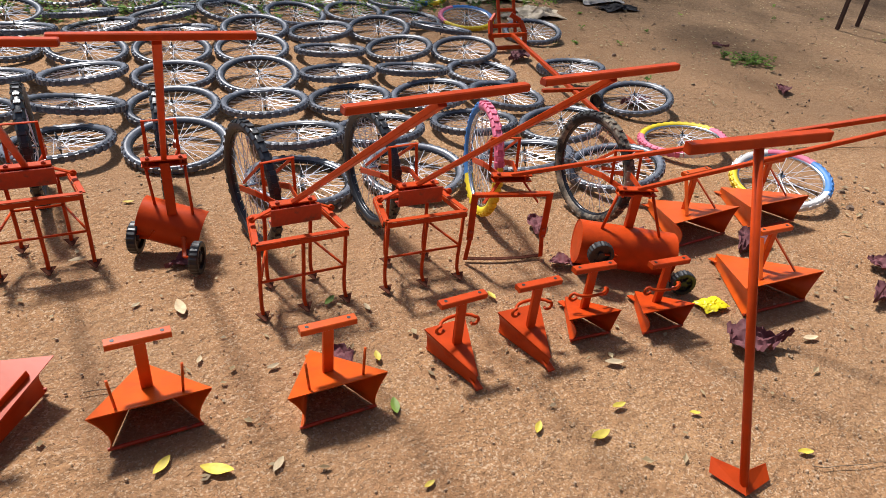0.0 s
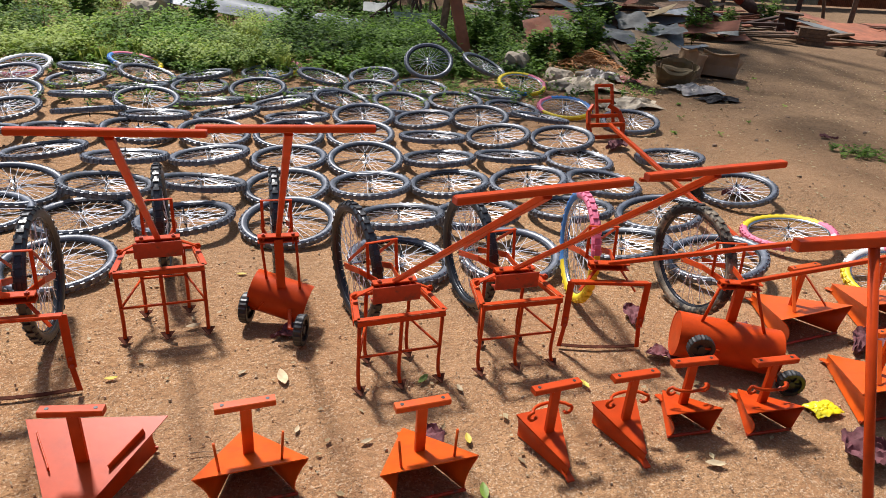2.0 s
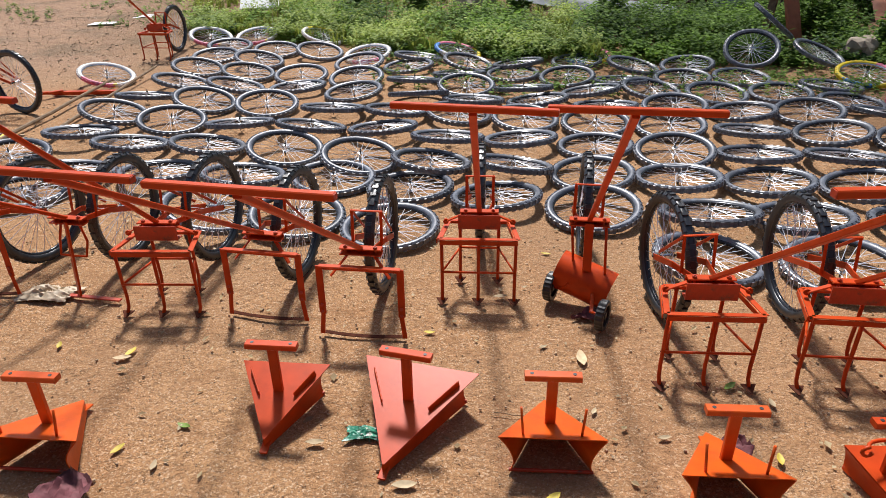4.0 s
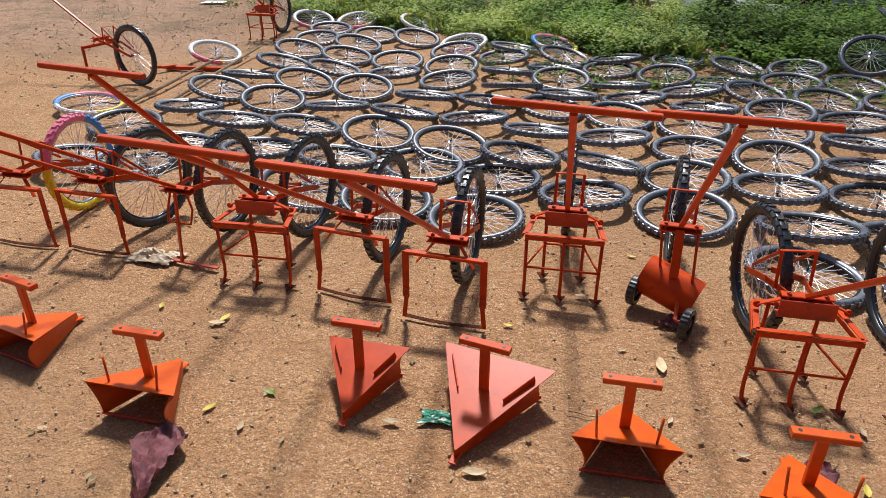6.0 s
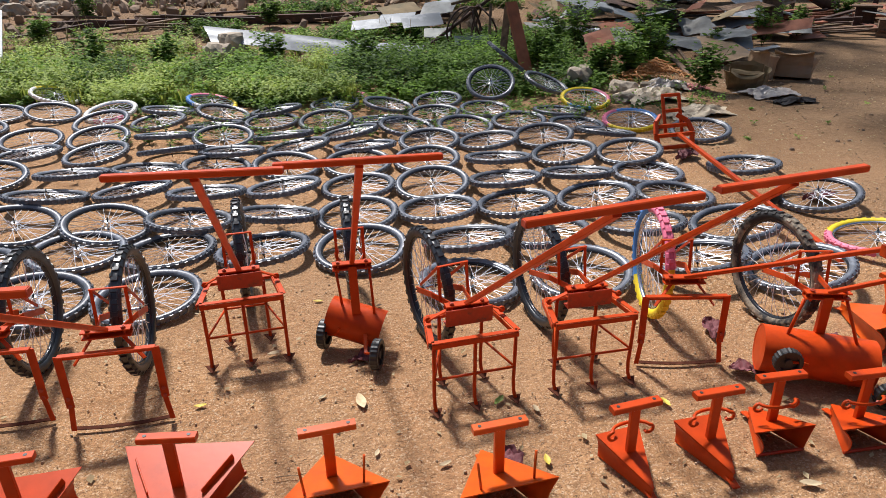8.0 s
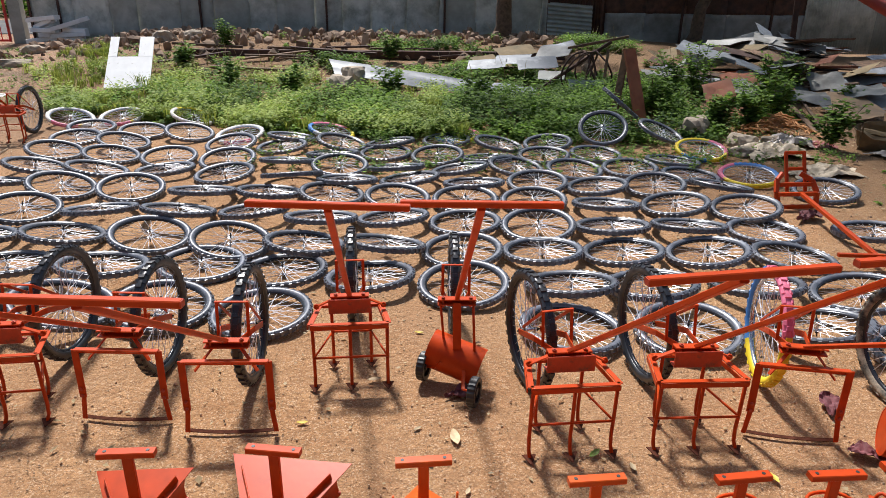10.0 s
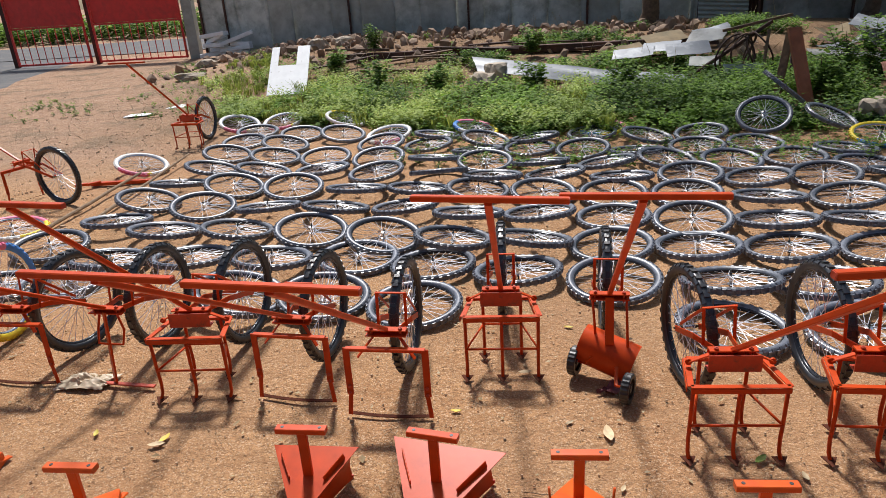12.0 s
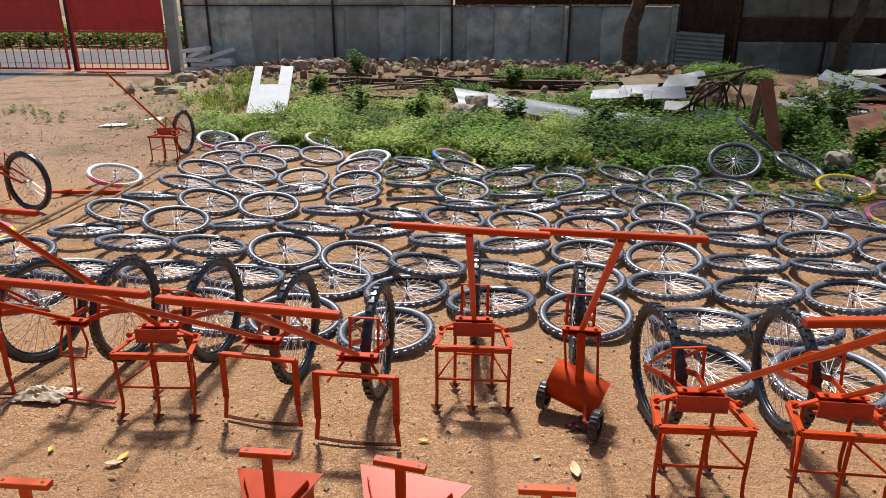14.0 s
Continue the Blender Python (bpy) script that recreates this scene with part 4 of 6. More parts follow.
def lying_tool():
    """A push hoe without its wheel, tipped over on its handle."""
    ob = thing("wheel_hoe", pose(4.40, 6.27, 0, 0, 0, 0), "red-orange hoe frame tipped over on the ground", "wheel hoe")
    for s in (-1, 1):
        bm = bmesh.new()
        pts = [(s * 0.20, -0.05, 0.02), (s * 0.22, 0.0, 0.16), (s * 0.19, 0.08, 0.27), (s * 0.10, 0.15, 0.32)]
        for p, q in zip(pts, pts[1:]):
            beam(bm, p, q, 0.05, 0.03, (0, 1, 0.2))
        part("side_arm", bm, PAINT, ob)
        bm = bmesh.new()
        beam(bm, (0.06 + s * 0.10, 0.10, 0.14), (0.06 + s * 0.10, 0.25, 0.52), 0.035, 0.02, (0, 1, 0))
        part("ladder_side", bm, PAINT, ob)
    for y, z in ((0.25, 0.515), (0.19, 0.36), (0.13, 0.21)):
        bm = bmesh.new()
        beam(bm, (-0.05, y, z), (0.17, y, z), 0.02, 0.035)
        part("rung", bm, PAINT, ob)
    for z, y in ((0.03, -0.06), (0.15, -0.02), (0.23, 0.06)):
        bm = bmesh.new()
        beam(bm, (-0.21, y, z), (0.21, y, z), 0.03, 0.04)
        part("cross_rail", bm, PAINT, ob)
    bm = bmesh.new()
    beam(bm, (0.02, -0.06, 0.16), (-0.56, -2.90, 0.05), 0.04, 0.034)
    part("handle_tube", bm, PAINT, ob)
    bm = bmesh.new()
    beam(bm, (-0.60, -1.53, 0.11), (-0.11, -1.60, 0.11), 0.035, 0.03)
    part("grip_bar", bm, PAINT, ob)
    small_wheel(ob, (-0.15, -1.74, 0.062), (0.9, 0.3, 0))


lying_tool()


def lying_beam(x, y, turn, length, label):
    ob = thing("hoe_handle", pose(x, y, 0, 0, 0, turn), label, "handle")
    bm = bmesh.new()
    beam(bm, (-length / 2, 0, 0.025), (length / 2, 0.02, 0.025), 0.07, 0.04)
    part("tube", bm, PAINT, ob)
    bm = bmesh.new()
    beam(bm, (-length / 2, -0.11, 0.05), (-length / 2 + 0.12, 0.0, 0.05), 0.05, 0.03)
    beam(bm, (-length / 2 + 0.02, -0.12, 0.06), (-length / 2 - 0.12, -0.16, 0.06), 0.05, 0.03)
    part("fork_end", bm, PAINT, ob)


lying_beam(-4.83, 7.80, 4, 0.75, "red-orange hoe handle lying on the earth")


def stick(a, b, r, label):
    bm = bmesh.new()
    a, b = Vector(a), Vector(b)
    pts, n = [], 7
    for i in range(n + 1):
        p = a.lerp(b, i / n)
        pts.append((p.x + rnd.uniform(-0.012, 0.012), p.y + rnd.uniform(-0.012, 0.012), p.z))
    rod(bm, pts, r, 7, taper=[r * (1 - 0.3 * i / n) for i in range(n + 1)])
    solid("stick", bm, STICK, Matrix(), label, "stick", smooth=True)


stick((-4.65, 5.85, 0.03), (-4.72, 8.30, 0.08), 0.022, "bare dry wooden pole lying on earth")
stick((-4.30, 6.30, 0.025), (-4.45, 8.95, 0.09), 0.020, "bare dry wooden pole lying on earth")


def trestle():
    ob = thing("trestle", pose(10.3, 5.9, 0, 0, 0, 8), "rusty angle-iron trestle standing on earth", "trestle")
    for x, y in ((-0.05, -0.45), (0.55, -0.40), (-0.05, 0.42), (0.55, 0.42)):
        bm = bmesh.new()
        beam(bm, (x, y, 0), (x, y, 0.62), 0.05, 0.05)
        part("leg", bm, RUST, ob)
    for p, q in (((-0.05, -0.45, 0.6), (-0.05, 0.42, 0.6)), ((0.55, -0.4, 0.6), (0.55, 0.42, 0.6)), ((-0.05, -0.45, 0.6), (0.55, -0.4, 0.6)), ((-0.05, -0.45, 0.06), (-0.05, -1.2, 0.05))):
        bm = bmesh.new()
        beam(bm, p, q, 0.05, 0.05)
        part("rail", bm, RUST, ob)


trestle()

# ---- fence and gate ----
FENCE_A, FENCE_B = Vector((-11.4, 25.8, 0)), Vector((14.5, 22.6, 0))
FENCE_DIR = (FENCE_B - FENCE_A).normalized()
FENCE_OUT = Vector((FENCE_DIR.y, -FENCE_DIR.x, 0))


def panel(parent, at, width, z0, z1, mat, dent=0.05, corrugated=False, lean=0.0):
    """A metal sheet of the fence with dents; at: metres along the fence."""
    p = FENCE_A + FENCE_DIR * at + FENCE_OUT * (0.02 + rnd.uniform(0, 0.012))
    nx, nz = (int(width / 0.09 * 6), 3) if corrugated else (9, 8)
    grid = []
    for j in range(nz):
        v = j / (nz - 1)
        row = []
        for i in range(nx):
            u = i / (nx - 1)
            d = 0.014 * math.sin(u * width / 0.09 * 6.283) if corrugated else dent * noise.noise(Vector((at * 3.1 + u * 2.2, z0 + v * 2.2, 5.0)))
            q = p + FENCE_DIR * (u * width) + FENCE_OUT * (d + lean * (1 - v))
            row.append((q.x, q.y, z0 + v * (z1 - z0) + (rise(q.x, q.y) * (1 - v) * 0.3 if z0 < 0.3 else 0.0)))
        grid.append(row)
    bm = bmesh.new()
    sheet(bm, grid, 0.003)
    for f in bm.faces:
        f.smooth = True
    part("fence_panel", bm, mat, parent)


def build_fence():
    ob = thing("wall_fence", Matrix(), "patched sheet-metal boundary fence, grey and rusted", "fence", kind="structure")
    a = 0.0
    while a < 17.6:
        w = rnd.choice((0.95, 1.1, 1.25, 1.5))
        panel(ob, a, min(w, 17.7 - a) + 0.03, 0.05, 2.36 + rnd.uniform(-0.03, 0.03), GALV)
        a += w
    a = 0.0
    while a < 10.2:
        w = rnd.choice((1.2, 1.8, 2.4))
        panel(ob, a, min(w, 10.25 - a) + 0.03, 2.33, 4.0, GALV)
        a += w
    a = 10.3
    while a < 19.5:
        w = min(rnd.choice((1.0, 1.4, 1.9)), (17.7 if a < 17.65 else 19.6) - a)
        panel(ob, a, w + 0.02, 2.40 if a < 17.65 else 0.1, 4.2, RUST, corrugated=True)
        a += w
    for k in range(5):
        at = 19.6 + k * 1.35
        panel(ob, at, 1.38, 0.05, 1.28, GALV_DULL_SHADED)
        panel(ob, at, 1.38, 1.27, 2.02, RUST)
        panel(ob, at, 1.38, 2.01, 2.72, GALV_DULL_SHADED)
        panel(ob, at, 1.38, 2.71, 4.2, RUST, corrugated=True)
    a = 26.3
    while a < 52:
        w = rnd.choice((1.4, 1.9, 2.4))
        panel(ob, a, w + 0.03, 0.05, rnd.uniform(2.5, 3.1), rnd.choice((GALV, RUST_RED, GALV)), corrugated=True)
        a += w
    for at in (0.05, 1.05, 5.9, 10.2, 14.2, 17.7, 19.5, 22.2, 25.2):
        p = FENCE_A + FENCE_DIR * at + FENCE_OUT * 0.07
        bm = bmesh.new()
        beam(bm, (p.x, p.y, 0), (p.x, p.y, 4.0 if at < 15 else 3.2), 0.07, 0.07)
        part("fence_post", bm, RUST, ob)
    bm = bmesh.new()
    p, q = FENCE_A + FENCE_OUT * 0.05, FENCE_A + FENCE_DIR * 17.6 + FENCE_OUT * 0.05
    beam(bm, (p.x, p.y, 2.385), (q.x, q.y, 2.37), 0.02, 0.035)
    part("fence_rail", bm, RUST, ob)


build_fence()


def south_light_block():
    """A plain dark wall, unseen, added on the south to hold back sky light."""
    bm = bmesh.new()
    beam(bm, (-26, -5.0, 2.8), (26, -5.0, 2.8), 0.25, 5.7, chamfer=0.02)
    tagged(new("wall_south", mesh_of("wall_south", bm, RUST)), "plain dark unseen wall added to block southern sky light", "wall", kind="structure")


south_light_block()


def corrugated_sheet():
    """A loose corrugated sheet leaning on the fence."""
    bm = bmesh.new()
    nz = 90
    grid = [[(x * 0.75 + 0.10 * v, 0.32 * (1 - v) + 0.028 * math.sin(v * 75), v * 1.6) for x in (-1, -0.3, 0.3, 1)] for v in [i / (nz - 1) for i in range(nz)]]
    sheet(bm, grid, 0.002)
    p = FENCE_A + FENCE_DIR * 18.4 + FENCE_OUT * 0.12
    solid("corrugated_sheet", bm, GALV, pose(p.x, p.y, -0.05, 0, -4, 172), "grey corrugated iron sheet leaning on the fence", "metal sheet")


corrugated_sheet()


def gate_leaf(x0, x1):
    ob = thing("gate_leaf", pose(x0, 25.75, 0), "red painted steel gate with sheet panel and bars", "gate", "gate leaves")
    w = x1 - x0
    for x in (0.04, w - 0.04):
        bm = bmesh.new()
        beam(bm, (x, 0, 0.06), (x, 0, 3.35), 0.09, 0.06)
        part("stile", bm, GATE_RED, ob)
    for z in (0.10, 1.46, 2.92, 3.3):
        bm = bmesh.new()
        beam(bm, (0.08, 0, z), (w - 0.08, 0, z), 0.05, 0.07)
        part("rail", bm, GATE_RED, ob)
    bm = bmesh.new()
    n = 9
    sheet(bm, [[(0.08 + (w - 0.16) * i / n, 0.03 + (0.008 if i % 2 else 0), z) for i in range(n + 1)] for z in (1.5, 2.2, 2.9)], 0.004)
    part("panel", bm, GATE_RED, ob)
    bars = int(w / 0.30)
    for i in range(1, bars):
        x = w * i / bars
        for z0, z1 in ((0.13, 1.44), (2.95, 3.28)):
            bm = bmesh.new()
            rod(bm, [(x, 0, z0), (x, 0, z1)], 0.016, 6)
            part("bar", bm, GATE_RED, ob)


gate_leaf(-19.15, -16.05)
gate_leaf(-15.75, -12.15)
for px in (-15.9, -11.9, -19.35):
    bm = bmesh.new()
    beam(bm, (0, 0, 0), (0, 0, 3.7), 0.16 if px != -11.9 else 0.32, 0.16 if px != -11.9 else 0.4)
    solid("gate_post", bm, GALV if px == -11.9 else RUST, pose(px, 25.95, 0), "weathered grey upright post beside the gate", "post", "gate posts")


def build_road():
    bm = bmesh.new()
    sheet(bm, [[(x, y + 0.06 * x, 0.012) for x in (-70, -45, -25, -8, 5)] for y in (31, 35, 41)], -0.02)
    tagged(new("road", mesh_of("road", bm, ASPHALT)), "grey asphalt road beyond the gate", "road", kind="structure")
    bm = bmesh.new()
    grid = []
    for j in range(15):
        y = 11.0 + j * 1.4
        edge = -10.6 - 0.30 * (y - 11) + 0.5 * noise.noise(Vector((y * 0.6, 0, 2)))
        grid.append([(edge - k * 5.0, y, rise(edge - k * 5, y) + 0.008 - (0.014 if k == 0 else 0)) for k in range(4)])
    sheet(bm, grid, -0.01)
    tagged(new("driveway_pavement", mesh_of("driveway", bm, ASPHALT)), "worn grey tarmac drive leading to the gate", "driveway", kind="structure")


build_road()


def stone_slabs():
    for i in range(9):
        bm = bmesh.new()
        l = rnd.uniform(0.7, 1.3)
        beam(bm, (-l / 2, 0, 0), (l / 2, 0, 0.02), 0.24, 0.14, chamfer=0.015)
        up = i if i < 6 else i - 4
        lean = rnd.uniform(-6, 6) if i < 6 else rnd.uniform(-24, 24)
        solid("stone_slab", bm, WHITE_BOARD, pose(-10.6 + (i % 2) * 0.75 + rnd.uniform(-0.2, 0.2), 24.9 + rnd.uniform(-0.1, 0.1), 0.12 + (up // 2) * 0.15 + (0.36 if i >= 6 else 0) + rise(-10.3, 24.9), 0, lean, rnd.uniform(-32, 32)), "pale dressed stone slab stacked by the fence", "stone slab", "stone slabs")


stone_slabs()


# ---- trees ----
def tree(x, y, lean_x, height, r, crown_at, crown_r, leaves, label, reach=(0, 0)):
    ob = thing("tree", pose(x, y, rise(x, y) - 0.05), label, "tree", "yard trees")
    n = 9
    line = [Vector((lean_x * (i / n) ** 1.3 + 0.05 * math.sin(i * 1.7), 0.04 * math.cos(i * 2.1), height * i / n)) for i in range(n + 1)]
    bm = bmesh.new()
    rod(bm, line, r, 12, taper=[r * (1.25 if i == 0 else 1 - 0.055 * i) for i in range(n + 1)])
    tips = []
    for k in range(8):
        a = k * 2.4
        b = line[-1 - k % 3]
        tip = b + Vector((math.cos(a) * crown_r * 0.75 + reach[0], math.sin(a) * crown_r * 0.75 + reach[1], crown_at - height + rnd.uniform(-0.3, 1.2)))
        mid = b.lerp(tip, 0.5) + Vector((0, 0, 0.35))
        rod(bm, [b, mid, tip], 0.07, 7, taper=[r * 0.5, r * 0.3, r * 0.08])
        tips.append(tip)
    part("trunk", bm, BARK, ob, smooth=True)
    local = random.Random(int(x * 10))
    vs, fs = [], []
    clumps = [t + Vector((local.gauss(0, crown_r * 0.25), local.gauss(0, crown_r * 0.25), local.gauss(0, 0.5))) for t in tips for _ in range(9)]
    for _ in range(leaves):
        c = local.choice(clumps) + Vector((local.gauss(0, 0.38), local.gauss(0, 0.38), local.gauss(0, 0.28)))
        d = Vector((local.gauss(0, 1), local.gauss(0, 1), local.gauss(-0.3, 0.6))).normalized()
        s = d.cross(Vector((local.gauss(0, 0.5), local.gauss(0, 0.5), 1))).normalized()
        l, w = local.uniform(0.08, 0.15), local.uniform(0.03, 0.05)
        i = len(vs)
        vs += [c - d * l, c + s * w, c + d * l, c - s * w]
        fs.append((i, i + 1, i + 2, i + 3))
    me = bpy.data.meshes.new("crown")
    me.from_pydata(vs, [], fs)
    me.materials.append(CROWN)
    part("crown", me, None, ob)


# reach drags this unseen crown over the field to shade the right-hand wheels
tree(4.15, 21.4, 0.5, 3.9, 0.27, 5.2, 4.3, 4200, "brown-barked yard tree, its unseen crown stretched forward to cast shade", (0.6, -7.0))
tree(10.6, 22.0, 0.9, 3.6, 0.22, 5.0, 4.2, 9000, "slender yard tree with light green crown by the fence")
# trunk place guessed; unseen crown pulled over the east soil to shade it
tree(12.6, 14.8, -0.9, 3.8, 0.24, 5.2, 5.6, 3600, "broad yard tree shading the scrap timber", (-3.0, -3.5))
# stands out of view, added only for its shadow on the far earth
tree(22.0, 10.0, 0.2, 3.9, 0.22, 5.2, 4.6, 9000, "unseen tree added to shade the earth beyond the scrap timber")


# ---- weeds ----
def weeds(name, count, pick, tall, leaf, mat, label, seed, per=(22, 40), group_kind="stuff"):
    """Low leafy plants: thin stems with pairs of small leaves, all in one mesh."""
    local = random.Random(seed)
    vs, fs = [], []
    for _ in range(count):
        x, y, k = pick(local)
        z = rise(x, y)
        h = tall * k * local.uniform(0.55, 1.25)
        for _s in range(local.randint(3, 5)):
            a = local.uniform(0, 6.283)
            out = h * local.uniform(0.15, 0.6)
            n = local.randint(*per) // 4
            for i in range(n):
                u = (i + 1) / n
                c = Vector((x + math.cos(a) * out * u ** 1.3, y + math.sin(a) * out * u ** 1.3, z + h * u * (1 - 0.15 * u)))
                b = local.uniform(0, 6.283)
                d = Vector((math.cos(b), math.sin(b), local.uniform(-0.3, 0.5))).normalized()
                s = d.cross(Vector((local.gauss(0, 0.3), local.gauss(0, 0.3), 1))).normalized()
                l, w = leaf * local.uniform(0.6, 1.4), leaf * local.uniform(0.3, 0.5)
                j = len(vs)
                vs += [c, c + d * l * 0.5 + s * w, c + d * l, c + d * l * 0.5 - s * w]
                fs.append((j, j + 1, j + 2, j + 3))
    me = bpy.data.meshes.new(name)
    me.from_pydata(vs, [], fs)
    me.materials.append(mat)
    tagged(new(name, me), label, "weeds", kind=group_kind)


def weed_front(x):
    """The ragged front edge of the weeds."""
    return np.interp(x, [-7, -5, -2.4, 0.3, 2.6, 4.4, 5.2, 6.6], [16.3, 11.9, 10.6, 9.75, 9.35, 9.2, 9.4, 10.6]) + 0.4 * noise.noise(Vector((x * 1.7, 0, 9)))


def pick_weeds(local):
    while True:
        x, y = local.uniform(-7.5, 7.5), local.uniform(9.0, 21.0)
        f = weed_front(x)
        if y < f or (x < -1.0 + 0.8 * math.sin(y * 1.7) and local.random() < 0.72):
            continue
        clear = noise.noise(Vector((x * 0.55, y * 0.55, 4.0)))
        if clear < -0.30 or (y > 13.6 + 0.6 * math.sin(x * 1.3) and clear < 0.08 and x < 3.5) or (y > 15.5 and (clear < 0.14 or local.random() < 0.35)) or (4.05 < x < 4.95 and 10.0 < y < 11.3) or (-6.0 < x < -4.2 and 13.3 < y < 15.2) or (-1.2 < x < 3.6 and 12.9 < y < 13.9 and local.random() < 0.75):
            continue
        return x, y, (0.55 if y > 13.2 else 1.0) * min(1.0, 0.35 + (y - f) * 0.5) * (1.0 + 0.7 * clear + 0.7 * noise.noise(Vector((x * 1.6, y * 1.6, 6.0))))


weeds("weeds", 3900, pick_weeds, 0.38, 0.064, WEED, "low leafy green weeds growing in a dense patch", 11)


def pick_sunny(local):
    """Scattered clumps, coloured as sunlit, along the west and front of the patch, thinning out to the gate and the
    fence.
    """
    while True:
        x, y = local.uniform(-9.5, 1.5), local.uniform(9.6, 23.5)
        edge = np.interp(x, [-9.5, -7, -5, -2.4, 0.3, 3], [20.5, 15.5, 11.5, 10.4, 9.6, 9.4])
        if y < edge or noise.noise(Vector((x * 0.9, y * 0.9, 8.0))) < -0.02 or local.random() < 0.17 * (y - 11) or (-6.0 < x < -4.2 and 13.3 < y < 15.2):
            continue
        return x, y, 0.75 + 0.8 * max(0.0, noise.noise(Vector((x * 1.3, y * 1.3, 3.0))))


weeds("young_weeds", 2500, pick_sunny, 0.36, 0.050, WEED_SUNLIT, "yellow-green weeds in loose clumps, sunlight put into their colour", 15)


def dry_stems():
    """Bare dry stalks and fallen twigs standing and lying through the weeds."""
    local = random.Random(52)
    bm = bmesh.new()
    for _ in range(420):
        x, y = local.uniform(-5.5, 7.5), local.uniform(11.5, 21.5)
        h, a, lean = local.uniform(0.2, 0.65), local.uniform(0, 6.283), local.uniform(0.1, 1.6)
        z = rise(x, y)
        d = Vector((math.cos(a) * math.sin(lean), math.sin(a) * math.sin(lean), math.cos(lean))) * h
        p = Vector((x, y, z + 0.02))
        rod(bm, [p, p + d * 0.5 + Vector((0.02, 0, 0.02)), p + d], 0.006, 3, taper=[0.008, 0.006, 0.003])
    tagged(new("dry_stalks", mesh_of("dry_stalks", bm, DRY_GRASS)), "bare dry stalks and twigs among the weeds", "stalks", kind="stuff")


dry_stems()


def pick_creep(local):
    while True:
        x, y = local.uniform(-1.5, 6.4), local.uniform(7.6, 10.6)
        if y > weed_front(x) - 2.2 + 0.6 * noise.noise(Vector((x * 2, y * 2, 1))):
            return x, y, 1.0


weeds("creeping_weeds", 700, pick_creep, 0.12, 0.04, WEED, "small green weeds creeping between the wheels", 12, per=(14, 22))


def grass_tufts():
    """Tufts of thin yellow-green blades along the sunny front of the weeds."""
    local = random.Random(31)
    vs, fs = [], []
    for _ in range(800):
        x = local.uniform(-7.6, 1.5)
        y = weed_front(x) + local.uniform(0.1, 3.6)
        if noise.noise(Vector((x * 0.9, y * 0.9, 2.0))) < -0.1:
            continue
        z = rise(x, y)
        h = local.uniform(0.10, 0.32)
        for _b in range(16):
            a, out, w = local.uniform(0, 6.283), h * local.uniform(0.15, 0.8), local.uniform(0.004, 0.009)
            d = Vector((math.cos(a), math.sin(a), 0))
            s = Vector((-math.sin(a), math.cos(a), 0)) * w
            p = Vector((x + local.gauss(0, 0.03), y + local.gauss(0, 0.03), z))
            mid, tip = p + d * out * 0.4 + Vector((0, 0, h * 0.7)), p + d * out + Vector((0, 0, h * local.uniform(0.75, 1.0)))
            j = len(vs)
            vs += [p - s, p + s, mid + s, mid - s, tip]
            fs += [(j, j + 1, j + 2, j + 3), (j + 3, j + 2, j + 4)]
    me = bpy.data.meshes.new("grass")
    me.from_pydata(vs, [], fs)
    me.materials.append(GRASS)
    tagged(new("grass", me), "yellow-green grass tufts among the weeds", "grass", kind="stuff")


grass_tufts()


def pick_tuft(local):
    if local.random() < 0.6:
        return 7.15 + local.gauss(0, 0.20), 5.30 + local.gauss(0, 0.13), 0.8
    return local.uniform(5.0, 10.5), local.uniform(4.5, 9.5), 0.5


weeds("yard_tufts", 60, pick_tuft, 0.09, 0.035, WEED, "small green tufts on the brown earth", 16, per=(14, 22))


def pick_far(local):
    x = local.uniform(-60, -6)
    return x, 44 + 0.06 * x + local.uniform(0, 5), 1.0


weeds("hedge", 900, pick_far, 1.5, 0.30, WEED, "green roadside hedge beyond the road", 13)


def pick_edge(local):
    while True:
        x, y = local.uniform(-13, -6.0), local.uniform(12.5, 25)
        if noise.noise(Vector((x * 0.8, y * 0.8, 2.0))) > 0.02 + 0.10 * max(0.0, -8.5 - x):
            return x, y, local.uniform(0.5, 1.2)


weeds("verge_weeds", 420, pick_edge, 0.12, 0.04, WEED, "sparse weeds along the drive", 14, per=(14, 24))


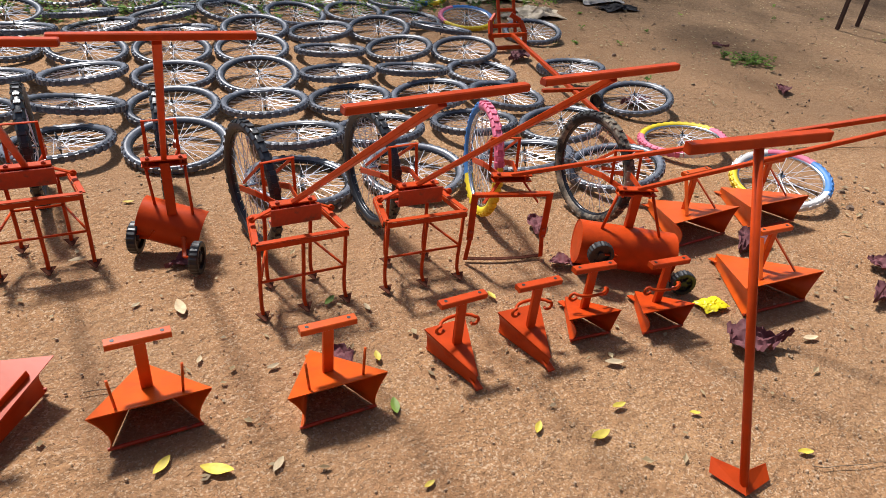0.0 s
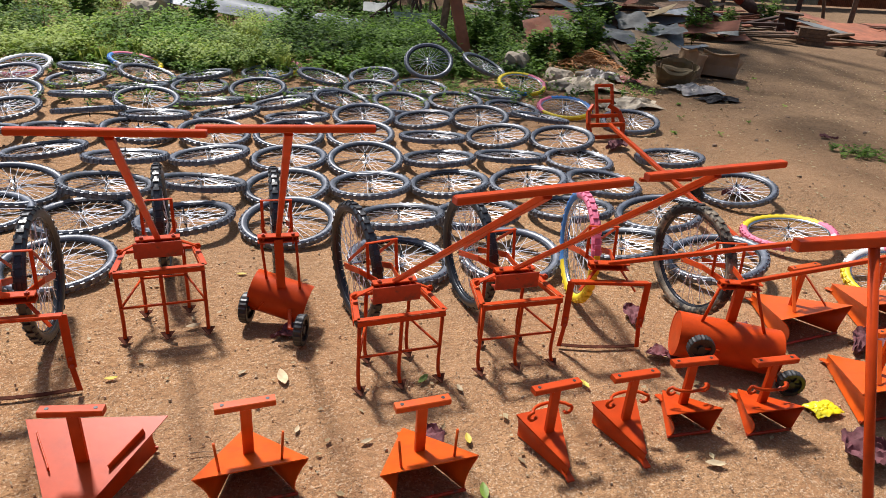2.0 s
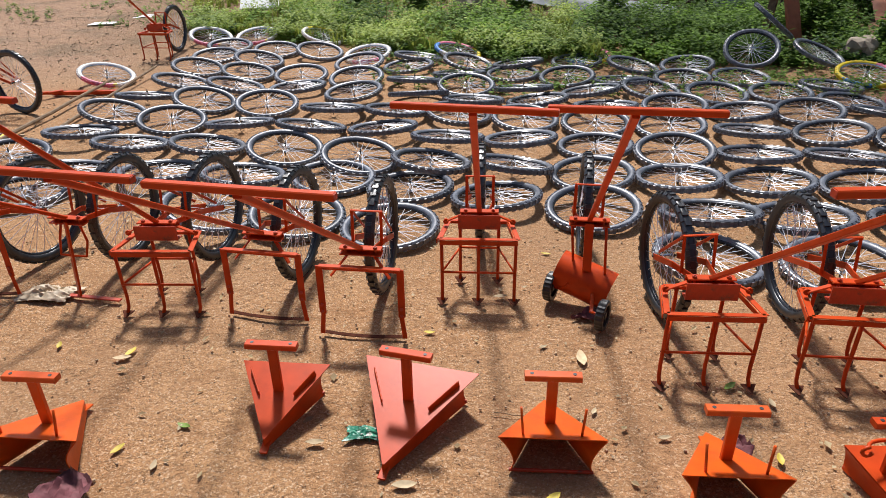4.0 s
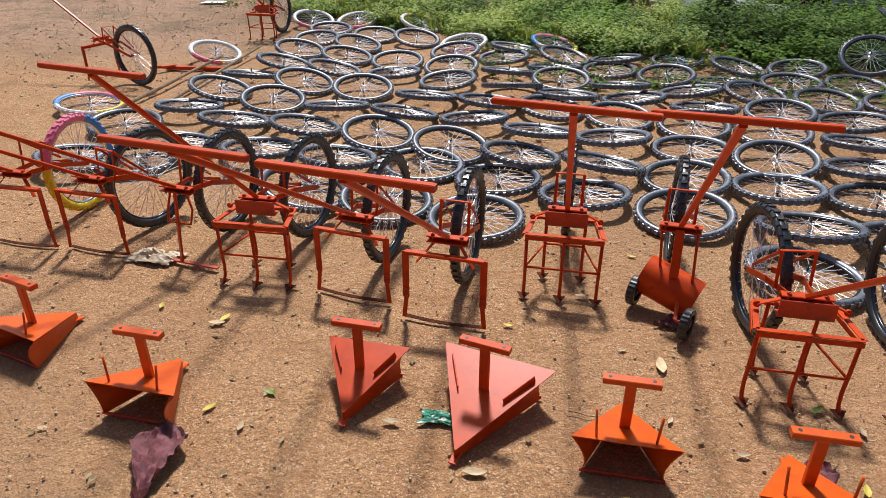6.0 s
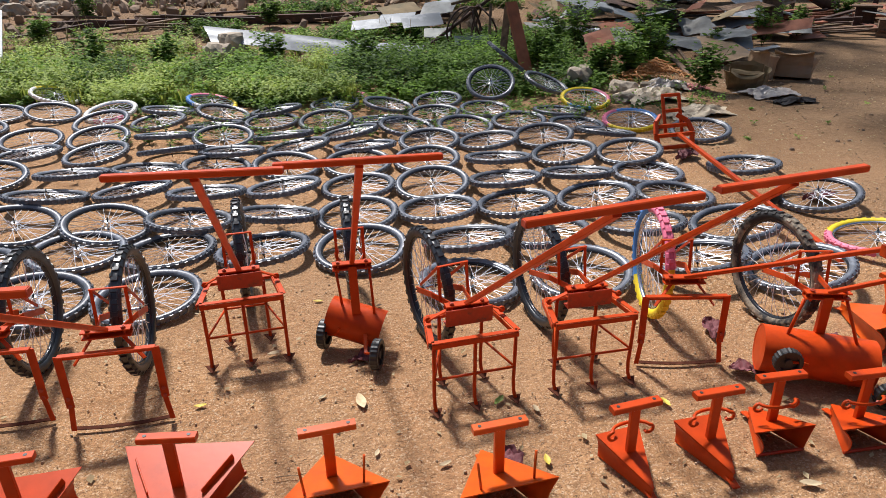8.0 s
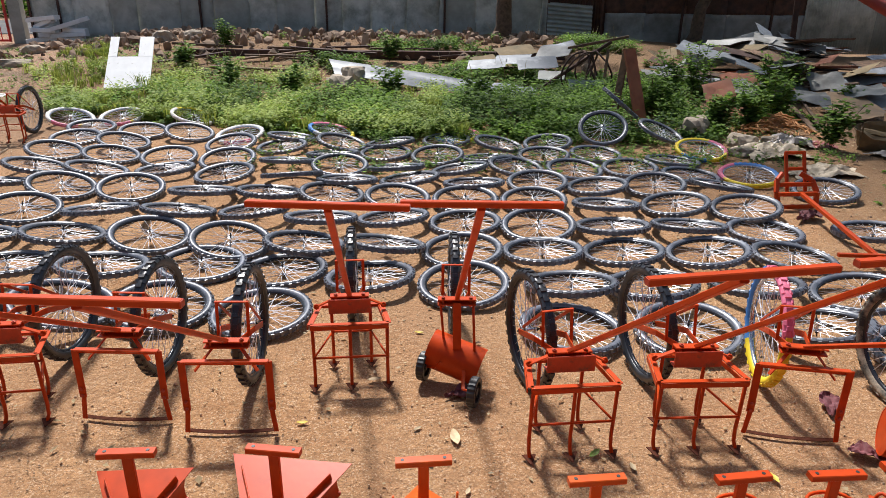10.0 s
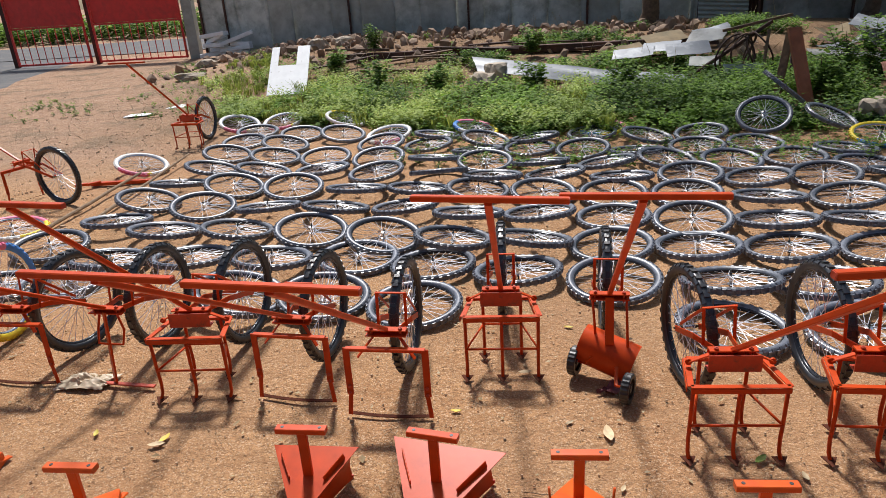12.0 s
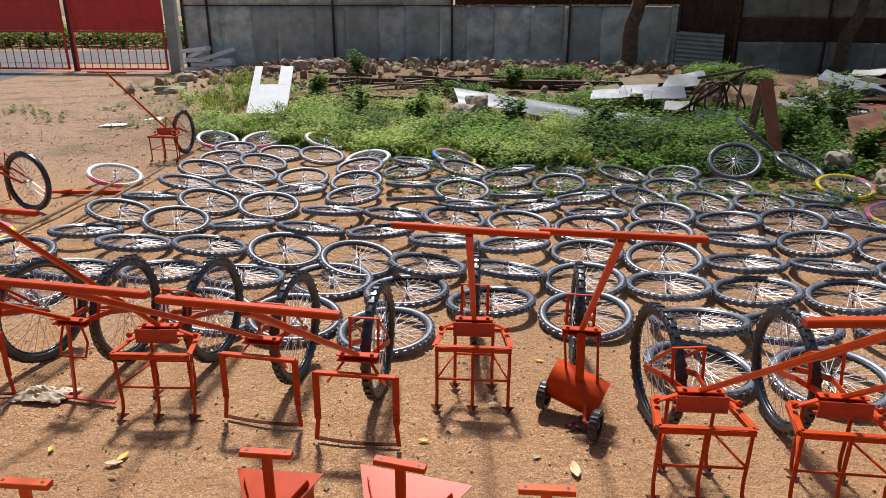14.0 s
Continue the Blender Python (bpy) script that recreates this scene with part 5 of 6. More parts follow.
def bush(x, y, h, seed):
    """A taller leafy weed shrub with its own stems."""
    local = random.Random(seed)
    ob = thing("weed_bush", pose(x, y, rise(x, y)), "tall leafy green weed bush in the overgrown patch", "bush", "weed bushes")
    bm = bmesh.new()
    vs, fs = [], []
    for k in range(9):
        a, out = local.uniform(0, 6.28), h * local.uniform(0.1, 0.45)
        tip = Vector((math.cos(a) * out, math.sin(a) * out, h * local.uniform(0.6, 1.0)))
        rod(bm, [(0, 0, 0), tip * 0.5 + Vector((0, 0, h * 0.08)), tip], 0.0035, 5)
        for i in range(75):
            u = local.uniform(0.25, 1.0)
            c = tip * u + Vector((local.gauss(0, 0.05), local.gauss(0, 0.05), local.gauss(0, 0.03)))
            b = local.uniform(0, 6.283)
            d = Vector((math.cos(b), math.sin(b), local.uniform(-0.3, 0.4))).normalized()
            s = d.cross(Vector((local.gauss(0, 0.3), local.gauss(0, 0.3), 1))).normalized()
            l, w = local.uniform(0.06, 0.13), local.uniform(0.022, 0.045)
            j = len(vs)
            vs += [c, c + d * l * 0.5 + s * w, c + d * l, c + d * l * 0.5 - s * w]
            fs.append((j, j + 1, j + 2, j + 3))
    part("stem", bm, BARK, ob)
    me = bpy.data.meshes.new("foliage")
    me.from_pydata(vs, [], fs)
    me.materials.append(WEED)
    part("foliage", me, None, ob)


for k, (x, y, h) in enumerate(((-2.6, 13.6, 0.8), (-1.4, 13.0, 0.7), (0.4, 12.6, 0.75), (2.1, 12.4, 0.8), (5.9, 12.6, 1.0), (6.7, 13.4, 1.1), (0.6, 17.2, 0.8), (-4.0, 16.0, 0.7), (5.0, 11.4, 0.7), (7.4, 11.85, 1.1), (5.44, 9.95, 0.6), (6.1, 10.2, 0.65), (6.5, 8.75, 0.72), (10.36, 12.3, 0.9), (11.9, 13.1, 0.7), (15.5, 15.6, 0.9), (6.9, 10.9, 0.8), (9.0, 11.9, 0.5), (-3.5, 18.5, 0.9), (8.6, 13.2, 0.9))):
    bush(x, y, h, 40 + k)


# ---- stones and scrap ----
def rock(x, y, z, sx, sy, sz, mat, label, seed, name="stone", group="loose stones"):
    bm = bmesh.new()
    bmesh.ops.create_icosphere(bm, subdivisions=3, radius=1.0)
    for v in bm.verts:
        k = 1 + 0.06 * noise.noise(v.co * 7.0 + Vector((seed, 5, 0))) + 0.42 * noise.noise(v.co * 1.3 + Vector((seed * 7.7, 0, 0))) + 0.22 * noise.noise(v.co * 3.1 + Vector((seed * 3.3, 2, 0)))
        c = v.co * k
        v.co = Vector((max(-0.95, min(0.95, c.x)) * sx, max(-0.9, min(0.9, c.y)) * sy, max(-0.6, min(0.85, c.z)) * sz))
    solid(name, bm, mat, pose(x, y, z, 0, 0, seed * 47 % 360), label, "stone", group)


for k, (x, y, sx, sy, sz) in enumerate(((2.3, 11.1, 0.22, 0.16, 0.17), (-0.45, 13.4, 0.42, 0.3, 0.42), (-0.2, 13.9, 0.3, 0.3, 0.5), (-8.2, 17.3, 0.42, 0.28, 0.16), (4.95, 9.75, 0.36, 0.25, 0.28), (5.35, 9.05, 0.24, 0.17, 0.16), (5.85, 9.1, 0.18, 0.15, 0.12), (5.1, 8.55, 0.20, 0.16, 0.10), (-5.6, 20.5, 0.4, 0.3, 0.3), (-4.9, 20.9, 0.34, 0.3, 0.25), (-8.9, 20.0, 0.35, 0.3, 0.2))):
    rock(x, y, rise(x, y) + sz * 0.2, sx, sy, sz, STONE, "rough buff stone half hidden in weeds", k + 1)


def rubble():
    """Broken brick and stone along the bank by the fence."""
    local = random.Random(5)
    bm = bmesh.new()
    hedron = bmesh.new()
    bmesh.ops.create_icosphere(hedron, subdivisions=1, radius=1.0)
    hedron.verts.ensure_lookup_table()
    points = [v.co.copy() for v in hedron.verts]
    faces = [[v.index for v in f.verts] for f in hedron.faces]
    hedron.free()
    for k in range(900):
        x = local.uniform(-9.5, 6.0)
        y = 21.6 + local.gauss(0, 0.9) - 0.12 * x if k < 560 else 18.6 + local.gauss(0, 1.5) - 0.12 * x
        s = 0.05 + 0.19 * local.random() ** 2.2
        m = pose(x, y, rise(x, y) + s * 0.35, local.uniform(0, 360), local.uniform(0, 360), local.uniform(0, 360))
        size = Vector((local.uniform(0.8, 1.4), local.uniform(0.6, 1.0), local.uniform(0.4, 0.8))) * s
        vs = [bm.verts.new(m @ Vector([max(-0.72, min(0.72, c * local.uniform(0.75, 1.25))) * w for c, w in zip(p, size)])) for p in points]
        for q in faces:
            bm.faces.new([vs[i] for i in q])
    tagged(new("brick_rubble", mesh_of("brick_rubble", bm, BRICK_RUBBLE)), "heap of broken brick and stone along the fence", "rubble", kind="stuff")


rubble()


def white_board():
    """A white board with a square notch in its top edge, leaning back in the weeds."""
    bm = bmesh.new()
    for p, q, w in (((0, 0, 0.30), (0.86, 0, 0.30), 0.60), ((0, 0, 0.80), (0.17, 0, 0.80), 0.40), ((0.58, 0, 0.80), (0.86, 0, 0.80), 0.40)):
        beam(bm, p, q, 0.02, w)
    for v in bm.verts:
        v.co.z *= 1.55
    solid("notched_board", bm, WHITE_BOARD, pose(-5.16, 14.3, 0.08, -55, 0, 6), "white painted board with square notch, leaning in weeds", "board")


white_board()


def scrap_sheet(corners, mat, label, buckle=0.03, n=7, name="metal_sheet", group="scrap sheets"):
    """A loose sheet through four corners, buckled."""
    a, b, c, d = (Vector(p) for p in corners)
    grid = []
    for j in range(n):
        v = j / (n - 1)
        grid.append([a.lerp(b, u).lerp(d.lerp(c, u), v) + Vector((0, 0, buckle * noise.noise(Vector((a.x * 3 + u * 3, a.y + v * 2.5, 7))))) for u in [i / (n - 1) for i in range(n)]])
    bm = bmesh.new()
    sheet(bm, grid, 0.006)
    solid(name, bm, mat, Matrix(), label, "sheet", group, smooth=True)


scrap_sheet(((-0.70, 14.2, 0.66), (2.3, 13.5, 0.34), (2.2, 13.2, 0.09), (-0.58, 13.82, 0.43)), GALV_BRIGHT, "bright zinc sheet lying across the weeds", 0.06)
scrap_sheet(((1.55, 13.9, 0.34), (3.45, 13.6, 0.18), (3.30, 13.2, 0.02), (2.0, 13.35, 0.08)), GALV_BRIGHT, "bright zinc sheet lying across the weeds", 0.05)
for p, u, v, mat, said in (((2.15, 14.6, 0.40), (0.85, 0.1, 0.06), (0.1, 0.42, 0.16), GALV_BRIGHT, "pale grey"), ((2.75, 14.9, 0.50), (0.75, -0.15, 0.02), (0.2, 0.5, 0.16), GALV_BRIGHT, "grey"), ((3.25, 14.5, 0.42), (0.9, 0.12, 0.05), (0.05, 0.5, 0.20), GALV_BRIGHT, "pale grey"), ((3.05, 15.5, 0.60), (0.9, 0.2, 0.08), (-0.1, 0.5, 0.14), CARD_OLIVE, "brown"), ((3.75, 15.2, 0.62), (0.7, -0.2, 0.04), (0.25, 0.5, 0.18), GALV_DULL_SHADED, "dull grey"), ((2.55, 15.3, 0.42), (0.6, 0.3, 0.04), (-0.2, 0.4, 0.15), CARD_OLIVE, "brown"), ((4.15, 15.9, 0.66), (0.8, 0.1, 0.10), (0.0, 0.45, 0.12), GALV_BRIGHT, "grey"), ((3.6, 14.2, 0.26), (0.55, -0.1, 0.02), (0.1, 0.35, 0.14), GALV, "dull grey")):
    p, u, v = Vector(p), Vector(u), Vector(v)
    scrap_sheet((p, p + u, p + u + v, p + v), mat, said + " broken board on the scrap pile", 0.04, 5, "board", "scrap boards")
scrap_sheet(((3.9, 13.0, 0.42), (4.6, 13.0, 0.40), (4.65, 12.75, 0.04), (3.9, 12.75, 0.06)), GALV, "grey sheet end poking from the weeds")

# the piled part of the scrap heap
hr = random.Random(77)
for k in range(60):
    x, y = hr.gauss(9.6, 1.6), hr.gauss(15.2, 1.2)
    h = max(0.05, 0.95 - 0.12 * (x - 9.6) ** 2 - 0.2 * (y - 15.2) ** 2) * hr.uniform(0.3, 1.0)
    w, l, a = hr.uniform(0.25, 0.7), hr.uniform(0.5, 1.6), hr.uniform(0, 6.28)
    u, v = Vector((math.cos(a) * l, math.sin(a) * l, hr.uniform(-0.25, 0.25))), Vector((-math.sin(a) * w, math.cos(a) * w, hr.uniform(-0.15, 0.25)))
    p = Vector((x, y, rise(x, y) + h + 0.12))
    mat, said = hr.choice(((GALV_DULL_SHADED, "dull grey sheet"), (RUST_RED, "rust-red sheet"), (RUST, "dark rusted sheet"), (GALV_BRIGHT, "bright zinc sheet"), (CARD_OLIVE, "brown board"), (TIMBER, "dark timber board"), (GALV_DULL_SHADED, "dull grey sheet")))
    scrap_sheet((p, p + u, p + u + v, p + v), mat, said + " piled on the scrap heap", 0.05, 5)

# rusty channel, poles and hoops of a scrap stack
def scrap_bar(p, q, w, h, mat, label, name="scrap_bar"):
    bm = bmesh.new()
    beam(bm, p, q, w, h, chamfer=0.006)
    solid(name, bm, mat, Matrix(), label, "scrap", "scrap bars and planks")


scrap_bar((4.62, 11.0, 0.0), (4.46, 11.45, 1.12), 0.24, 0.05, RUST_RED, "rust-brown steel channel leaning upright")
scrap_bar((4.25, 11.3, 0.0), (4.44, 11.52, 1.05), 0.12, 0.05, TIMBER, "dark plank leaning against the rusty channel", "plank")
scrap_bar((4.95, 12.5, 0.0), (5.05, 12.9, 1.0), 0.10, 0.08, RUST, "dark rusted bar leaning in the scrap")
scrap_bar((3.5, 13.6, 0.15), (5.0, 13.9, 1.05), 0.06, 0.06, RUST, "dark rusted bar leaning in the scrap")
scrap_bar((4.2, 14.2, 0.9), (5.4, 14.0, 1.15), 0.07, 0.05, TIMBER, "weathered timber across the scrap", "plank")
scrap_bar((4.6, 13.0, 0.0), (4.75, 13.3, 0.95), 0.05, 0.05, TIMBER, "weathered timber post in the scrap", "plank")
br = random.Random(44)
for k in range(14):
    x, y, l, t = br.uniform(-4.5, 4.0), br.uniform(15.2, 18.5), br.uniform(0.8, 2.2), br.gauss(0, 0.5)
    d = Vector((math.cos(t), math.sin(t), br.uniform(-0.08, 0.12))) * l / 2
    c = Vector((x, y, rise(x, y) + br.uniform(0.06, 0.28)))
    scrap_bar(c - d, c + d, br.uniform(0.06, 0.16), br.uniform(0.03, 0.08), (TIMBER, RUST)[k % 2], ("weathered plank lying among the weeds", "dark rusted bar lying among the weeds")[k % 2], ("plank", "scrap_bar")[k % 2])
scrap_bar((-4.5, 18.2, 0.42), (5.0, 17.2, 0.45), 0.22, 0.18, RUST, "long dark rusted beam lying in the weeds")
for k in range(5):
    bm = bmesh.new()
    rod(bm, [(0.35 * math.cos(a) * (1 + 0.1 * k), 0.1 * math.sin(2 * a + k), 0.5 + 0.4 * math.sin(a)) for a in [2 * math.pi * i / 20 for i in range(20)]], 0.018, 6, close=True)
    solid("wire_hoop", bm, RUST, pose(4.2 + 0.12 * k, 13.3 + 0.1 * k, 0.0, 0, 0, 25 * k), "rusty bent hoop in the scrap stack", "hoop", "wire hoops", smooth=True)

# scrap timber and sheets on the dark earth
sr = random.Random(21)
for k in range(80):
    x = sr.uniform(7.5, 17)
    y = sr.uniform(12.4, 17.0)
    a, l = sr.gauss(-0.55, 0.4), sr.uniform(0.7, 2.8)
    z = 0.04 + sr.uniform(0, 0.30)
    mat = sr.choice((TIMBER, TIMBER, TIMBER, RUST, RUST_RED))
    scrap_bar((x - math.cos(a) * l / 2, y - math.sin(a) * l / 2, rise(x, y) + z * 0.4), (x + math.cos(a) * l / 2, y + math.sin(a) * l / 2, rise(x, y) + z), sr.uniform(0.05, 0.2), sr.uniform(0.02, 0.08), mat, "weathered plank in the scrap heap" if mat is TIMBER else "rusted bar in the scrap heap", "plank" if mat is TIMBER else "scrap_bar")
for k in range(22):
    x, y = sr.uniform(6.8, 17), sr.uniform(12.2, 17.0)
    w, l, a = sr.uniform(0.3, 0.7), sr.uniform(0.6, 1.5), sr.uniform(0, 6.28)
    z = rise(x, y) + sr.uniform(0.08, 0.35)
    t = sr.uniform(-0.2, 0.3)
    u, v = Vector((math.cos(a) * l, math.sin(a) * l, t)), Vector((-math.sin(a) * w, math.cos(a) * w, sr.uniform(-0.1, 0.2)))
    p = Vector((x, y, z))
    mat = sr.choice((GALV_DULL_SHADED, GALV_DULL_SHADED, RUST_RED, GALV_BRIGHT, CARD_OLIVE))
    scrap_sheet((p, p + u, p + u + v, p + v), mat, {"dull_shaded_sheet": "dull grey sheet", "red_rust_sheet": "rust-red sheet", "bright_zinc_sheet": "bright zinc sheet", "damp_cardboard": "brown board"}[mat.name] + " on the scrap heap", 0.04, 5)
scrap_sheet(((15.6, 12.6, 0.10), (19.6, 12.4, 0.12), (19.0, 13.9, 0.35), (15.8, 14.2, 0.30)), RUST_RED, "large rust-orange sheet lying on dark earth")
scrap_bar((14.6, 11.2, 0.07), (17.6, 10.5, 0.07), 0.25, 0.12, TIMBER, "heavy dark plank lying on earth", "plank")


def carton(x, y, turn, w, d, h, tip, mat, label, sag=0.05):
    """A torn cardboard box: thin walls that bow, and an open flap."""
    ob = thing("cardboard_box", pose(x, y, 0.01, 0, 0, turn) @ pose(0, 0, 0, tip, 0, 0), label, "box", "dumped cardboard boxes")

    def wall(name, p, q, up, bow):
        p, q, up = Vector(p), Vector(q), Vector(up)
        out = (q - p).cross(up).normalized()
        n = 7
        grid = [[p.lerp(q, i / (n - 1)) + up * (j / (n - 1)) * (1 - 0.10 * noise.noise(Vector((i * 0.8, x, y)))) + out * bow * (math.sin(math.pi * i / (n - 1)) * (j / (n - 1)) + 0.4 * noise.noise(Vector((i * 0.5, j * 0.5, x * 3)))) for i in range(n)] for j in range(n)]
        bm = bmesh.new()
        sheet(bm, grid, 0.006)
        part(name, bm, mat, ob)

    wall("front_wall", (-w / 2, -d / 2, 0), (w / 2, -d / 2, 0), (0, 0, h), sag)
    wall("back_wall", (w / 2, d / 2, 0), (-w / 2, d / 2, 0), (0, 0, h * 0.95), sag)
    wall("side_wall", (-w / 2, d / 2, 0.004), (-w / 2, -d / 2, 0.004), (0, 0, h * 0.9), sag)
    wall("side_wall", (w / 2, -d / 2, 0.004), (w / 2, d / 2, 0.004), (0, 0, h * 0.9), sag)
    wall("flap", (-w / 2 + 0.01, -d / 2 - 0.01, h), (w / 2 - 0.01, -d / 2 - 0.01, h), (0, -d * 0.45, h * 0.12), sag)
    wall("bottom", (-w / 2, -d / 2, 0.0), (w / 2, -d / 2, 0.0), (0, d, 0.0), 0.0)


carton(7.2, 8.75, -36, 0.46, 0.26, 0.34, 18, CARD_OLIVE, "damp olive-brown cardboard box slumped on earth", 0.11)
carton(7.85, 9.25, -65, 0.32, 0.3, 0.40, -10, CARD, "torn brown cardboard box standing open", 0.07)
carton(8.40, 9.2, -42, 0.58, 0.3, 0.34, -14, CARD, "long torn cardboard box with bent walls", 0.08)
scrap_sheet(((7.9, 10.4, 0.10), (8.8, 10.55, 0.12), (9.2, 12.0, 0.34), (8.3, 12.0, 0.30)), CARD, "wide buff board lying on the scrap edge", 0.05, name="board", group="scrap boards")
scrap_bar((7.86, 12.6, 0.30), (6.98, 9.8, 0.04), 0.10, 0.03, TIMBER, "long grey plank sloping off the scrap heap", "plank")
scrap_bar((8.15, 12.4, 0.32), (7.25, 10.1, 0.05), 0.05, 0.04, TIMBER, "long grey plank sloping off the scrap heap", "plank")
gr = random.Random(8)
for k in range(16):
    x, y = gr.uniform(6.9, 9.2), gr.uniform(11.4, 13.9)
    a, l, w = gr.gauss(-0.35, 0.45), gr.uniform(0.5, 1.2), gr.uniform(0.25, 0.6)
    u, v = Vector((math.cos(a) * l, math.sin(a) * l, gr.uniform(-0.1, 0.15))), Vector((-math.sin(a) * w, math.cos(a) * w, gr.uniform(0.0, 0.3)))
    p = Vector((x - 0.4, y, rise(x, y) + 0.05 + 0.12 * (k % 3)))
    mat = (GALV_BRIGHT, GALV_DULL_SHADED, GALV_DULL_SHADED)[k % 3]
    scrap_sheet((p, p + u, p + u + v, p + v), mat, "crumpled grey zinc sheet on the scrap heap", 0.07, 8)
for p, u, v, said in (((6.0, 11.5, 0.2), (0.6, 0.1, 0.1), (0.1, 0.5, 0.25), "rust-red sheet in the weeds"), ((7.1, 13.0, 0.25), (0.7, -0.1, 0.05), (0.1, 0.5, 0.2), "rust-red sheet in the weeds"), ((6.1, 10.7, 0.04), (0.35, 0.1, 0.05), (0.0, 0.3, 0.12), "small rust-red sheet in the weeds")):
    p, u, v = Vector(p), Vector(u), Vector(v)
    scrap_sheet((p, p + u, p + u + v, p + v), RUST_RED, said, 0.06)


def red_pipe():
    """A fat painted pipe leaning on the heap, its lower end bare and rusty."""
    ob = thing("steel_pipe", Matrix(), "fat faded red steel pipe leaning over the scrap", "pipe")
    p, q = Vector((15.9, 16.2, 0.2)), Vector((12.3, 18.1, 2.45))
    bm = bmesh.new()
    rod(bm, [p.lerp(q, 0.16), q], 0.155, 20)
    for f in bm.faces:
        f.smooth = len(f.verts) == 4
    part("painted_length", bm, PIPE_RED, ob)
    bm = bmesh.new()
    rod(bm, [p, p.lerp(q, 0.16)], 0.152, 20)
    part("rusty_end", bm, RUST, ob)


red_pipe()


def work_stand():
    """A dark timber stand: a thick top on a boxed pedestal."""
    ob = thing("work_stand", pose(14.5, 13.9, rise(14.5, 13.9), 0, 0, -42) @ Matrix.Scale(0.66, 4), "dark timber stand with thick square top", "stand")
    bm = bmesh.new()
    beam(bm, (-0.48, 0, 0.82), (0.48, 0, 0.82), 0.6, 0.06, chamfer=0.006)
    part("top", bm, TIMBER, ob)
    for sx in (-1, 1):
        bm = bmesh.new()
        beam(bm, (sx * 0.30, 0, 0), (sx * 0.30, 0, 0.79), 0.06, 0.4, (0, 1, 0), chamfer=0.004)
        part("side_panel", bm, RUST, ob)
    bm = bmesh.new()
    beam(bm, (-0.27, -0.15, 0.4), (0.27, -0.15, 0.4), 0.03, 0.76, chamfer=0.004)
    part("front_panel", bm, RUST, ob)


work_stand()


def crate():
    ob = thing("timber_crate", pose(13.9, 12.5, rise(13.9, 12.5), 0, 0, -42) @ Matrix.Scale(0.62, 4), "brown timber crate beside the dark stand", "crate")
    for sy in (-0.25, 0.25):
        for k in range(4):
            bm = bmesh.new()
            beam(bm, (-0.48, sy, 0.075 + 0.145 * k), (0.48, sy, 0.075 + 0.145 * k), 0.025, 0.135, chamfer=0.004)
            part("slat", bm, TIMBER, ob)
    for sx in (-0.46, 0.46):
        bm = bmesh.new()
        beam(bm, (sx, -0.235, 0.29), (sx, 0.235, 0.29), 0.03, 0.56, chamfer=0.004)
        part("end_panel", bm, TIMBER, ob)
    bm = bmesh.new()
    beam(bm, (-0.49, 0, 0.60), (0.49, 0, 0.60), 0.54, 0.025, chamfer=0.004)
    part("lid", bm, TIMBER, ob)


crate()
for k, (x, y, dx, dy, h) in enumerate(((14.9, 16.8, 0.5, 0.6, 2.2), (16.3, 15.4, 0.4, 0.3, 2.3), (17.2, 15.2, -0.3, 0.4, 2.4), (11.2, 17.4, 0.1, 0.4, 2.0), (17.0, 14.2, 0.3, 0.3, 1.8))):
    scrap_bar((x, y, rise(x, y)), (x + dx, y + dy, rise(x, y) + h), 0.13, 0.08, (TIMBER, RUST)[k % 2], ("weathered timber post leaning over the scrap", "dark rusted post leaning over the scrap")[k % 2], "leaning_post")


def crumple(name, x, y, sx, sy, sz, mat, label, category, seed):
    """A crumpled soft sheet lying in a low rumpled heap."""
    n = 26
    grid = []
    for j in range(n):
        v = 2 * j / (n - 1) - 1
        row = []
        for i in range(n):
            u = 2 * i / (n - 1) - 1
            k = max(0.0, 1 - (u * u + v * v) * 0.6)
            w = 1 + 0.35 * noise.noise(Vector((u * 1.7, v * 1.7, seed))) + 0.15 * noise.noise(Vector((u * 5, v * 5, seed)))
            fold = 0.45 + 0.5 * noise.noise(Vector((u * 1.8, v * 1.8, seed + 4.0))) + 0.35 * (0.5 - abs(noise.noise(Vector((u * 4.2, v * 4.2, seed + 9.0)))) * 2)
            row.append((x + u * sx * w, y + v * sy * w, 0.008 + sz * k * max(0.05, fold)))
        grid.append(row)
    bm = bmesh.new()
    sheet(bm, grid, 0.003)
    solid(name, bm, mat, Matrix(), label, category, smooth=True)


crumple("plastic_sheet", 5.55, 8.55, 0.45, 0.32, 0.22, CREAM_SHEET, "crumpled dusty cream plastic sheet on the ground", "plastic sheet", 1)
crumple("plastic_sheet", 5.70, 7.55, 0.30, 0.24, 0.16, CREAM_SHEET, "crumpled dusty cream plastic sheet on the ground", "plastic sheet", 2)
crumple("plastic_sheet", 5.25, 7.45, 0.16, 0.14, 0.08, CREAM_SHEET, "small scrap of cream plastic on the ground", "plastic sheet", 6)
crumple("plastic_sheet", 7.25, 8.25, 0.38, 0.24, 0.16, PLASTIC_SHEET, "crumpled pale plastic sheet beside cardboard", "plastic sheet", 3)
crumple("plastic_sheet", 6.05, 9.05, 0.34, 0.24, 0.26, PLASTIC_SHEET, "crumpled grey plastic bag among the rubbish", "plastic sheet", 11)
crumple("plastic_sheet", 6.45, 8.95, 0.22, 0.14, 0.10, PINK_SHEET, "scrap of faded pink plastic among the rubbish", "plastic sheet", 12)
